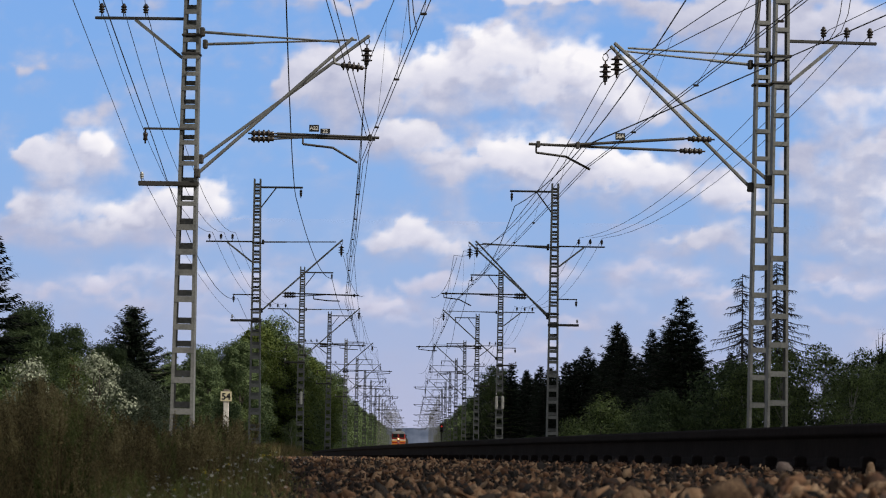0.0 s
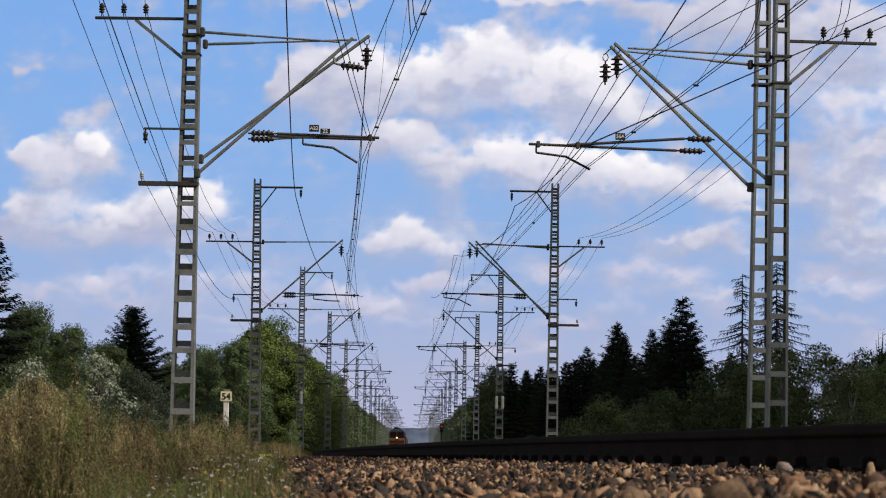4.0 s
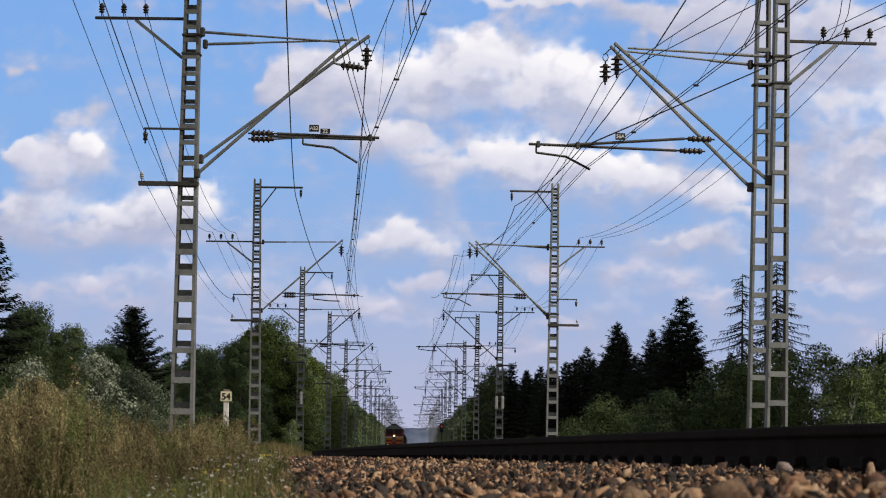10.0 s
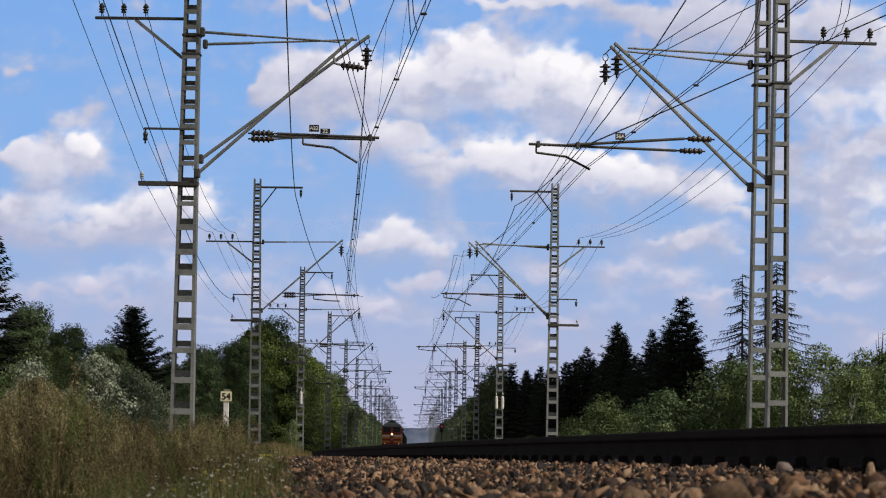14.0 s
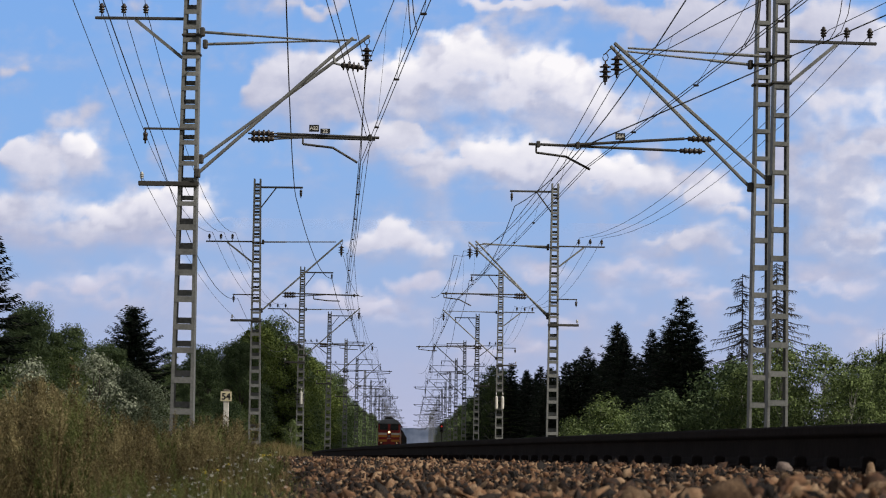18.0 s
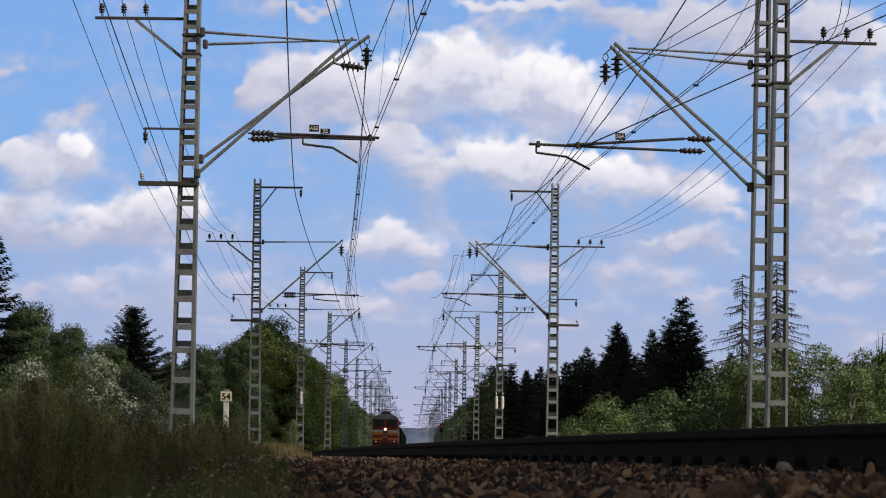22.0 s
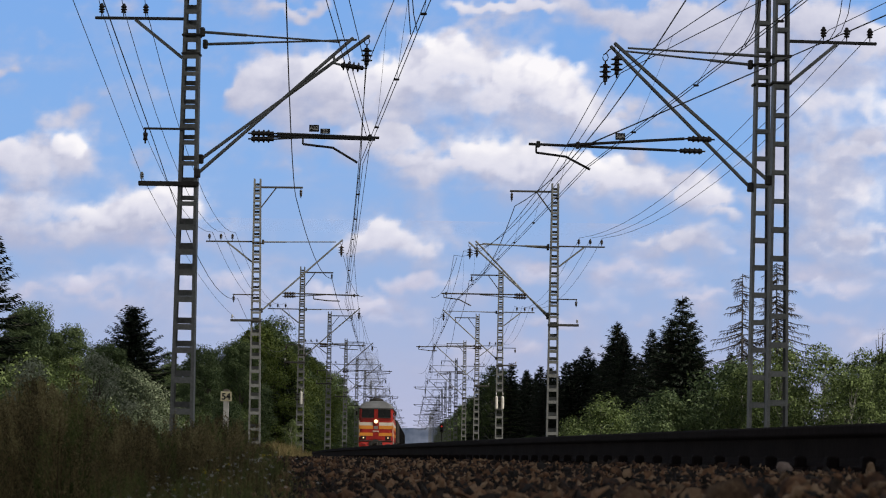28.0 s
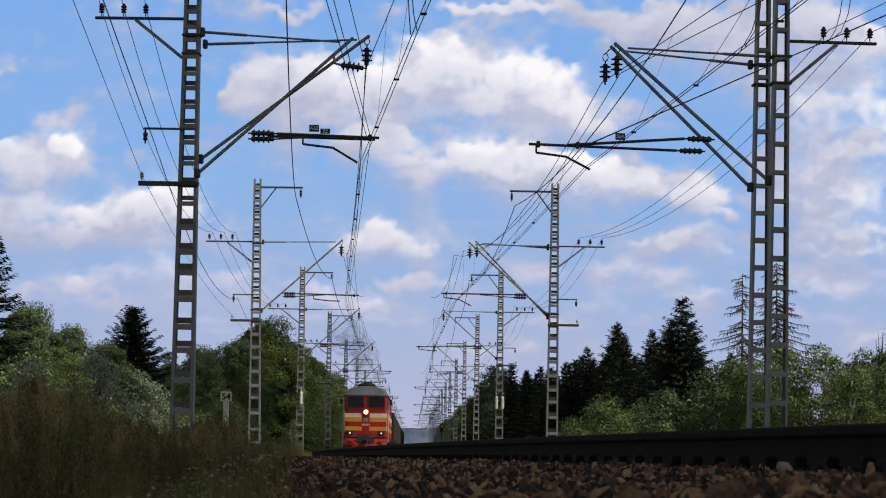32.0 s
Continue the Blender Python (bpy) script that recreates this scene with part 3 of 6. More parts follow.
def cloud_stuff(name, seed, soft, bright, dark):
    """Glowing cloud: the sheet's own density and shade, with billows laid over them."""
    m = bpy.data.materials.new(name)
    m.use_nodes = True
    n, l = m.node_tree.nodes, m.node_tree.links
    n.remove(n["Principled BSDF"])

    def math_node(op, a, b=None, c=None):
        k = n.new("ShaderNodeMath")
        k.operation = op
        for i, v in enumerate((a, b, c)):
            if v is None:
                continue
            if isinstance(v, (int, float)):
                k.inputs[i].default_value = v
            else:
                l.new(v, k.inputs[i])
        return k.outputs[0]

    co = n.new("ShaderNodeTexCoord")
    dens, shade, rim = n.new("ShaderNodeAttribute"), n.new("ShaderNodeAttribute"), n.new("ShaderNodeAttribute")
    dens.attribute_name, shade.attribute_name, rim.attribute_name = "heap", "lit", "rim_width"
    outs = []
    for shift in ((seed, 0.0, 0.0), (seed - 5.0, 0.0, 8.0)):
        mp = n.new("ShaderNodeMapping")
        mp.inputs["Location"].default_value = shift
        mp.inputs["Scale"].default_value = (0.75, 1.0, 1.0)
        t = n.new("ShaderNodeTexNoise")
        t.inputs["Scale"].default_value, t.inputs["Detail"].default_value, t.inputs["Roughness"].default_value = 0.024, 6.0, 0.56
        l.new(co.outputs["Object"], mp.inputs["Vector"])
        l.new(mp.outputs[0], t.inputs["Vector"])
        outs.append(t.outputs["Fac"])
    body = math_node("ADD", dens.outputs["Fac"], math_node("MULTIPLY_ADD", outs[0], 1.5, -0.75))
    fade = n.new("ShaderNodeMapRange")
    fade.interpolation_type = "SMOOTHSTEP"
    fade.inputs["From Min"].default_value, fade.inputs["From Max"].default_value = 0.0, soft
    l.new(math_node("DIVIDE", body, rim.outputs["Fac"]), fade.inputs["Value"])
    relief = math_node("SUBTRACT", outs[0], outs[1])
    lit = math_node("ADD", shade.outputs["Fac"], math_node("MULTIPLY", relief, 0.46))
    ramp = n.new("ShaderNodeValToRGB")
    e = ramp.color_ramp.elements
    e[0].position, e[0].color = 0.02, (*dark, 1)
    e[1].position, e[1].color = 0.95, (*bright, 1)
    mid = e.new(0.5)
    mid.color = (dark[0] * 0.45 + bright[0] * 0.55, dark[1] * 0.45 + bright[1] * 0.55, dark[2] * 0.4 + bright[2] * 0.6, 1)
    l.new(lit, ramp.inputs["Fac"])
    glow, clear, mix = n.new("ShaderNodeEmission"), n.new("ShaderNodeBsdfTransparent"), n.new("ShaderNodeMixShader")
    l.new(ramp.outputs["Color"], glow.inputs["Color"])
    l.new(fade.outputs[0], mix.inputs["Fac"])
    l.new(clear.outputs[0], mix.inputs[1])
    l.new(glow.outputs[0], mix.inputs[2])
    l.new(mix.outputs[0], n["Material Output"].inputs["Surface"])
    return m


def lattice_noise(x, z, size, seed):
    """Smooth random field from -1 to 1 over arrays of points."""
    table = np.random.RandomState(seed).uniform(-1.0, 1.0, (256, 256))
    u, v = x / size + 100.0, z / size + 100.0
    i, j = np.floor(u).astype(int), np.floor(v).astype(int)
    a, b = u - i, v - j
    a, b = a * a * a * (a * (a * 6 - 15) + 10), b * b * b * (b * (b * 6 - 15) + 10)
    at = lambda p, q: table[p % 256, q % 256]
    return (at(i, j) * (1 - a) + at(i + 1, j) * a) * (1 - b) + (at(i, j + 1) * (1 - a) + at(i + 1, j + 1) * a) * b


def layered(x, z, size, seed, steps=4, fall=0.55):
    return sum(lattice_noise(x, z, size * 0.5 ** k, seed + k) * fall ** k for k in range(steps))


def blurred(f, n):
    """Box blur by n cells either way, twice."""
    for _ in range(2):
        for axis in (0, 1):
            p = np.concatenate((np.repeat(np.take(f, [0], axis), n, axis), f, np.repeat(np.take(f, [-1], axis), n, axis)), axis)
            c = np.cumsum(np.concatenate((np.zeros_like(np.take(p, [0], axis)), p), axis), axis)
            m = f.shape[axis]
            f = (np.take(c, np.arange(2 * n + 1, 2 * n + 1 + m), axis) - np.take(c, np.arange(m), axis)) / (2 * n + 1)
    return f


def shifted(f, right, up):
    """The field as seen some cells further right and up, held at the rim."""
    rows = np.clip(np.arange(f.shape[0]) + up, 0, f.shape[0] - 1)
    cols = np.clip(np.arange(f.shape[1]) + right, 0, f.shape[1] - 1)
    return f[rows][:, cols]


def cloud_sheet(puffs, depth, x0, x1, z0, z1, material, label, seed, veil=0.0, warp=1.0):
    """puffs: centre across and up, half width, height, light from 0 (grey) to 1 (white); heaped tops over flat bases."""
    step = 4.0
    nx, nz = int((x1 - x0) / step), int((z1 - z0) / step)
    xs, zs = np.linspace(x0, x1, nx + 1), np.linspace(z0, z1, nz + 1)
    gx, gz = np.meshgrid(xs, zs)
    wx = gx + warp * (26 * layered(gx, gz, 70.0, seed, 3) + 8 * layered(gx, gz, 20.0, seed + 9, 2))
    wz = gz + warp * (13 * layered(gx, gz, 55.0, seed + 20, 3) + 6 * layered(gx, gz, 18.0, seed + 29, 2))
    dens = np.full(gx.shape, -1.4)
    tone, weight = np.full(gx.shape, 0.22 * 1e-3), np.full(gx.shape, 1e-3)
    for cx, cz, w, h, light in puffs:
        w, h = w * 1.2, h * 1.12
        dx, dz = (wx - cx) / w, (wz - cz) / np.where(wz > cz, h, h * 0.95)
        e = dx * dx + dz * dz
        dens = np.maximum(dens, np.maximum(1.0 - e, -1.4) + 0.35 * np.exp(-2.0 * e))
        k = np.exp(-1.8 * e)
        tone += k * light
        weight += k
    tone = blurred(tone / weight, 2)
    # rounded billows of several sizes
    heap = sum(k * (1.0 - 2.0 * np.abs(lattice_noise(wx, wz * 1.25, s, seed + 40 + i))) for i, (s, k) in enumerate(((80.0, 0.34), (40.0, 0.26), (20.0, 0.15), (10.0, 0.07))))
    dens = dens + heap * 0.72 + 0.16
    # each heap trails a broad, thin, grey underside
    wide = 1.1 * blurred(np.clip(shifted(dens, -2, 6), -0.5, 1.1), 8) + 0.50 + 0.62 * layered(gx, gz * 1.3, 60.0, seed + 70, 4)
    tone = np.where(wide > dens, tone * np.clip(1.0 - 0.9 * (wide - dens), 0.35, 1.0), tone)
    dens = np.maximum(dens, np.minimum(wide, 1.5))
    # thin out towards the ends of the sheet
    ends = np.minimum(np.minimum(gx - x0, x1 - gx), np.where(z0 > 100, gz - z0, 200.0))
    dens = dens - 1.6 * np.clip(1.0 - ends / 90.0, 0.0, 1.0)
    if veil > 0:
        streak = layered(gx * 0.55, gz * 1.3, 60.0, seed + 60, 4)
        dens = np.maximum(dens, veil * (0.55 + 0.85 * streak) - 1.2 * np.clip(1.0 - ends / 90.0, 0.0, 1.0))
    # light comes from above and from the right: rims that face it are bright, what lies under other cloud is grey
    body = np.clip(dens, 0.0, 1.3)
    broad, fine = blurred(body, 5), blurred(body, 1)
    rim = (broad - shifted(broad, 4, 7)) * 0.62 + (fine - shifted(fine, 1, 2)) * 0.75
    shade = np.zeros(gx.shape)
    for i in range(nz - 1, -1, -1):
        above = shade[i + 1] + np.clip(broad[i + 1], 0.0, 1.0) * step
        shade[i] = 0.965 * np.concatenate((above[1:], above[-1:]))
    lit = tone * (0.34 + 0.66 * np.exp(-shade / 48.0)) + rim * (0.22 + 0.66 * tone) + 0.02
    # heaped tops end sharply, flat bases thin out
    under = 1.0 / (1.0 + np.exp(9.0 * (broad - shifted(broad, 0, 6))))
    rim_width = 1.0 + 2.2 * under
    g = Geo()
    g.sweep([[(x, 0.0, z) for z in zs] for x in xs], close=False)
    me = g.mesh("cloud_sheet", True)
    for key, field in (("heap", dens), ("lit", lit), ("rim_width", rim_width)):
        a = me.attributes.new(key, "FLOAT", "POINT")
        a.data.foreach_set("value", field.T.astype(np.float32).ravel())
    ob = tagged(part("backdrop", me, material), label, "cloud", kind="structure")
    ob.matrix_basis = pose(0, depth, 0)
    return ob


WHITE, SHADE, LILAC = (0.97, 0.945, 0.975), (0.44, 0.465, 0.625), (0.455, 0.465, 0.625)
HIGH_PUFFS = [
    (139, 604, 66, 49, 1),
    (82, 589, 61, 42, 0.92),
    (37, 584, 53, 46, 0.8),
    (-29, 574, 70, 39, 0.58),
    (-89, 582, 70, 48, 0.45),
    (-159, 572, 48, 48, 0.4),
    (-187, 554, 35, 32, 0.38),
    (243, 581, 49, 54, 1),
    (282, 574, 44, 46, 1),
    (327, 545, 42, 30, 0.75),
    (184, 551, 105, 35, 0.85),
    (60, 540, 96, 25, 0.55),
    (-63, 540, 105, 19, 0.3),
    (354, 524, 46, 18, 0.45),
]
GREY_PUFFS = [
    (439, 675, 79, 37, 0.12),
    (505, 685, 70, 44, 0.2),
    (568, 661, 53, 35, 0.25),
    (199, 714, 79, 12, 0.4),
    (368, 645, 35, 26, 0.1),
    (-137, 697, 53, 12, 0.15),
]
SIDE_PUFFS = [
    (-519, 462, 32, 30, 1),
    (-575, 438, 62, 25, 0.5),
    (-614, 448, 35, 22, 0.45),
    (-573, 378, 55, 32, 0.9),
    (-478, 369, 71, 26, 0.68),
    (-388, 374, 62, 26, 0.6),
    (-317, 389, 42, 32, 0.72),
    (-530, 341, 97, 18, 0.32),
    (-362, 351, 88, 12, 0.28),
    (-609, 581, 26, 19, 0.12),
]
EAST_PUFFS = [
    (685, 548, 67, 35, 0.92),
    (739, 556, 44, 37, 1),
    (650, 511, 53, 22, 0.5),
    (703, 485, 84, 19, 0.4),
    (677, 449, 79, 30, 0.6),
    (739, 406, 41, 44, 1),
    (648, 397, 79, 26, 0.58),
    (695, 359, 84, 16, 0.32),
    (704, 327, 62, 12, 0.6),
    (658, 682, 71, 41, 0.28),
    (728, 638, 53, 35, 0.35),
    (612, 593, 53, 26, 0.3),
]
MID_PUFFS = [
    (-19, 483, 71, 26, 0.5),
    (10, 457, 58, 16, 0.3),
    (143, 468, 58, 32, 0.78),
    (90, 449, 44, 25, 0.6),
    (196, 451, 71, 26, 0.7),
    (47, 430, 53, 16, 0.28),
    (258, 452, 58, 22, 0.6),
    (330, 435, 51, 26, 0.78),
    (376, 427, 58, 26, 0.6),
    (275, 414, 84, 12, 0.32),
    (143, 412, 93, 14, 0.28),
    (12, 334, 76, 23, 0.78),
    (-50, 322, 35, 16, 0.5),
    (65, 324, 53, 16, 0.45),
    (490, 411, 51, 32, 0.62),
    (473, 348, 44, 16, 0.55),
    (419, 338, 35, 12, 0.45),
    (524, 377, 53, 14, 0.35),
]
LOW_PUFFS = [
    (-420, 264, 60, 18, 0.85),
    (-496, 253, 71, 18, 0.55),
    (-361, 274, 53, 20, 0.78),
    (-557, 236, 53, 14, 0.4),
    (-440, 228, 138, 18, 0.28),
    (-297, 177, 41, 12, 0.95),
    (-334, 202, 84, 12, 0.4),
    (-263, 256, 53, 16, 0.45),
    (-104, 241, 62, 16, 0.4),
    (-50, 224, 36, 14, 0.55),
    (-12, 198, 44, 12, 0.65),
    (22, 261, 55, 16, 0.4),
    (-139, 206, 71, 12, 0.3),
]
BAND_PUFFS = [
    (326, 238, 40, 12, 0.75),
    (352, 285, 62, 12, 0.5),
    (432, 285, 53, 12, 0.5),
    (468, 250, 55, 11, 0.4),
    (512, 331, 37, 14, 0.6),
    (674, 262, 71, 12, 0.65),
    (736, 273, 36, 11, 0.55),
    (656, 217, 100, 12, 0.35),
    (736, 182, 55, 16, 0.4),
    (371, 203, 82, 12, 0.32),
    (200, 272, 37, 12, 0.5),
    (255, 193, 73, 12, 0.3),
    (164, 156, 80, 12, 0.3),
]
high_cloud = cloud_sheet(HIGH_PUFFS + GREY_PUFFS, FAR - 90, -450, 750, 350, 800, cloud_stuff("high_cloud", 40.0, 0.85, WHITE, SHADE), "large white cumulus cloud with grey base, drifting", 300)
side_cloud = cloud_sheet(SIDE_PUFFS + EAST_PUFFS + MID_PUFFS, FAR - 60, -800, 900, 200, 800, cloud_stuff("mid_cloud", 170.0, 0.95, WHITE, SHADE), "scattered white and grey cumulus clouds in the blue sky", 400, veil=0.38)
low_cloud = cloud_sheet(LOW_PUFFS + BAND_PUFFS, FAR - 30, -800, 900, 20, 360, cloud_stuff("low_cloud", 310.0, 1.5, (0.76, 0.755, 0.87), LILAC), "low lilac cloud bands above the horizon", 500, veil=0.95, warp=0.9)


# ---- vegetation ----
def rng(seed):
    return np.random.RandomState(seed)


def cards(name, centre, normal, length, width, along=None, fold=0.0):
    """Many small kite-shaped leaves in one mesh. centre, normal: N x 3; length, width: N."""
    n = len(centre)
    normal = normal / (np.linalg.norm(normal, axis=1, keepdims=True) + 1e-9)
    if along is None:
        r = rng(n % 1000)
        along = r.normal(size=(n, 3))
    along = along - normal * np.sum(along * normal, axis=1, keepdims=True)
    along = along / (np.linalg.norm(along, axis=1, keepdims=True) + 1e-9)
    across = np.cross(normal, along)
    le, wi = (length / 2)[:, None], (width / 2)[:, None]
    v = np.empty((n, 4, 3))
    v[:, 0] = centre - along * le
    v[:, 1] = centre + across * wi - along * le * 0.1 + normal * fold * wi
    v[:, 2] = centre + along * le
    v[:, 3] = centre - across * wi - along * le * 0.1 + normal * fold * wi
    me = bpy.data.meshes.new(name)
    me.vertices.add(4 * n)
    me.vertices.foreach_set("co", v.astype(np.float32).ravel())
    me.loops.add(4 * n)
    me.loops.foreach_set("vertex_index", np.arange(4 * n, dtype=np.int32))
    me.polygons.add(n)
    me.polygons.foreach_set("loop_start", np.arange(0, 4 * n, 4, dtype=np.int32))
    me.update(calc_edges=True)
    me.validate()
    return me


BARK = surface("grey_bark", (0.05, 0.042, 0.036), (0.16, 0.14, 0.12), 0.9, 0.0, 12.0, 2.0, 0.6, reach=0.02)
BARK_BIRCH = surface("birch_bark", (0.10, 0.09, 0.08), (0.62, 0.60, 0.56), 0.8, 0.0, 5.0, 3.0, 0.3)
DEAD_WOOD = surface("dead_twigs", (0.045, 0.041, 0.04), (0.105, 0.097, 0.093), 0.9, 0.0, 10.0, 1.0, 0.2)
LEAF_OAK = leafy("leaves_deep_green", (0.058, 0.095, 0.044), (0.20, 0.265, 0.115), 0.35)
LEAF_LIME = leafy("leaves_fresh_green", (0.07, 0.11, 0.026), (0.22, 0.275, 0.07), 0.4)
LEAF_WILLOW = leafy("leaves_silver_green", (0.06, 0.085, 0.045), (0.29, 0.34, 0.22), 0.8, 0.45, 0.15)
LEAF_PALE = leafy("leaves_pale_silver", (0.11, 0.14, 0.08), (0.46, 0.50, 0.38), 0.8, 0.45, 0.15)
LEAF_BUSH = leafy("leaves_bush_green", (0.024, 0.048, 0.016), (0.25, 0.325, 0.12), 0.9, 0.42)
NEEDLE = leafy("spruce_needles", (0.006, 0.013, 0.008), (0.022, 0.036, 0.019), 0.5, 0.6, 0.08)
DRY_STALK = leafy("dry_stalks", (0.10, 0.075, 0.037), (0.38, 0.30, 0.15), 4.0, 0.8, 0.2)
DRY_SEED = leafy("seed_heads", (0.095, 0.080, 0.042), (0.50, 0.435, 0.23), 2.2, 0.9, 0.32, 0.5, ((0.42, (0.205, 0.168, 0.086)), (0.58, (0.32, 0.268, 0.13))))
WEED_GREEN = leafy("weed_leaves", (0.06, 0.082, 0.024), (0.27, 0.30, 0.105), 4.0, 0.6, 0.3, 0.3)
STRAW = leafy("straw_grass", (0.12, 0.10, 0.04), (0.34, 0.28, 0.13), 3.0, 0.8, 0.3)
GRASS_GREEN = leafy("low_grass", (0.08, 0.095, 0.032), (0.33, 0.34, 0.13), 6.0, 0.7, 0.3)
PETAL = leafy("white_petals", (0.55, 0.55, 0.50), (0.80, 0.80, 0.76), 3.0, 0.6, 0.3)
PETAL_YELLOW = leafy("yellow_petals", (0.55, 0.42, 0.03), (0.75, 0.60, 0.05), 3.0, 0.6, 0.3)


def broadleaf(name, label, seed, height, spread_r, leaf, count, size, material, bark=None, low=0.12, group="trees along the line", clumps=34):
    """Tapered trunk, limbs to each clump, and a crown of many separate leaves in uneven clumps."""
    r = rng(seed)
    t = thing(name, label, "bush" if height < 6 else "tree", group)
    bark = bark or BARK
    g = Geo()
    pts = [Vector((0, 0, -0.4))]
    for k in range(1, 7):
        pts.append(Vector((r.normal() * 0.03 * height / 6 * k, r.normal() * 0.03 * height / 6 * k, height * 0.85 * k / 6)))
    w = height * 0.016
    for k in range(6):
        g.tube(pts[k], pts[k + 1], w * (1 - k / 7), 7, w * (1 - (k + 1) / 7))
    part("trunk", g, bark, t)
    centres, sizes = [], []
    limbs = Geo()
    for k in range(clumps):
        f = low + (1 - low) * (k + 0.5) / clumps
        wide = spread_r * (math.sin(math.pi * min(0.12 + f * 0.86, 1.0)) ** 0.75) * r.uniform(0.35, 1.05)
        a = k * 2.4 + r.uniform(-0.5, 0.5)
        c = Vector((wide * math.cos(a), wide * math.sin(a), height * (f * 0.94) + r.uniform(-0.03, 0.03) * height))
        centres.append(c)
        sizes.append(spread_r * r.uniform(0.26, 0.56) * (1.0 - 0.35 * f) * (34.0 / clumps) ** 0.25)
        base = pts[min(6, max(1, int(f * 5)))]
        mid = base.lerp(c, 0.5) + Vector((0, 0, 0.04 * height))
        limbs.tube(base, mid, w * 0.32, 5, w * 0.2)
        limbs.tube(mid, c, w * 0.2, 5, w * 0.06)
    tagged(part("limb_work", limbs, bark, t), kind="stuff")
    per = count // clumps
    ce, no = [], []
    for c, s in zip(centres, sizes):
        d = r.normal(size=(per, 3))
        d[:, 2] = np.abs(d[:, 2]) * np.where(r.uniform(size=per) < 0.72, 1.0, -1.0)
        d /= np.linalg.norm(d, axis=1, keepdims=True)
        rad = s * (0.45 + 0.75 * r.uniform(0, 1, size=(per, 1)) ** 0.6) * (1 + 0.25 * np.sin(d[:, :1] * 5 + seed) * np.cos(d[:, 1:2] * 7))
        ce.append(np.array(c) + d * rad * np.array((1.0, 1.0, 0.8)))
        no.append(d + r.normal(size=(per, 3)) * 0.55 + np.array((0, 0, 0.35)))
    ce, no = np.concatenate(ce), np.concatenate(no)
    ln = size * r.uniform(0.6, 1.35, len(ce))
    part("crown", cards("crown", ce, no, ln, ln * r.uniform(0.5, 0.75, len(ce)), r.normal(size=ce.shape), 0.25), material, t)
    return t


def spruce(name, label, seed, height, base_r, gap=0.42, fill=1.0, needles=True, group="conifers along the line", ragged=0.25, taper=0.85):
    """Whorls of drooping branches on a straight trunk, hung with needle sprays."""
    r = rng(seed)
    t = thing(name, label, "tree", group)
    part("trunk", Geo().tube((0, 0, -0.4), (0, 0, height * 0.985), height * 0.012, 7, 0.02), BARK if needles else DEAD_WOOD, t)
    z, ce, no, al, ln = height * 0.07, [], [], [], []
    g = Geo()
    while z < height * 0.985:
        f = z / height
        reach = base_r * (1 - f) ** taper + 0.12
        many = int(7 + 4 * (1 - f))
        turn = r.uniform(0, 6.28)
        for k in range(many):
            if r.uniform() > fill:
                continue
            a = turn + 6.283 * k / many + r.uniform(-0.25, 0.25)
            zb = z + r.uniform(-1, 1) * (0.28 if needles else 0.75) * gap
            L = reach * r.uniform(1 - ragged * (1.6 if needles else 2.4), 1 + ragged * 0.5)
            out = np.array((math.cos(a), math.sin(a), 0.0))
            droop = (0.42 - 0.75 * f) * L if needles else (0.62 - 0.45 * f) * L
            steps = max(3, int(L / 0.19))
            prev = Vector((0, 0, zb))
            for q in range(1, steps + 1):
                s = q / steps
                p = out * L * s + np.array((0, 0, zb - droop * (s * s if needles else s) + 0.22 * L * max(0.0, s - 0.65) * (1.2 if needles else 0.9)))
                if needles and q % 3 == 0 or not needles:
                    cur = Vector(p)
                    g.tube(prev, cur, 0.042 * (1 - 0.75 * s) + 0.005, 3, 0.042 * (1 - 0.75 * (s + 0.1)) + 0.005)
                    prev = cur
                side = np.array((-out[1], out[0], 0.0))
                if needles:
                    for sg in (-1, 1, 0):
                        w = (0.55 * (1 - s) + 0.14) * min(1.0, L)
                        ce.append(p + side * sg * w * 0.5 + np.array((0, 0, -0.10 * r.uniform() - (0.12 if sg == 0 else 0.0))))
                        no.append(np.array((0, 0, 1.0)) + r.normal(size=3) * 0.45 + (side if sg == 0 else 0))
                        al.append(side * sg * 0.8 + out + np.array((0, 0, -0.3 - 0.35 * r.uniform() + 0.5 * max(0.0, s - 0.7))))
                        ln.append((0.42 + 0.45 * w) * r.uniform(0.7, 1.3))
                else:
                    for sg in (-1, 1):
                        tip = p + side * sg * 0.32 * (1.15 - s) * r.uniform(0.5, 1.2) + out * 0.18 + np.array((0, 0, -0.16 * r.uniform(0.2, 1.2)))
                        g.tube(p, tip, 0.016, 3, 0.008)
                        if r.uniform() < 0.7:
                            g.tube(p, p + np.array((0, 0, -0.34 * r.uniform(0.2, 1.0))) + out * 0.12, 0.014, 3, 0.007)
        z += gap * (1.15 - 0.45 * f) * r.uniform(0.85, 1.15)
    tagged(part("branch_work", g, BARK if needles else DEAD_WOOD, t), kind="stuff")
    if needles:
        ce, no, al, ln = np.array(ce), np.array(no), np.array(al), np.array(ln)
        part("needles", cards("needles", ce, no, ln, ln * 0.24, al, 0.2), NEEDLE, t)
    return t


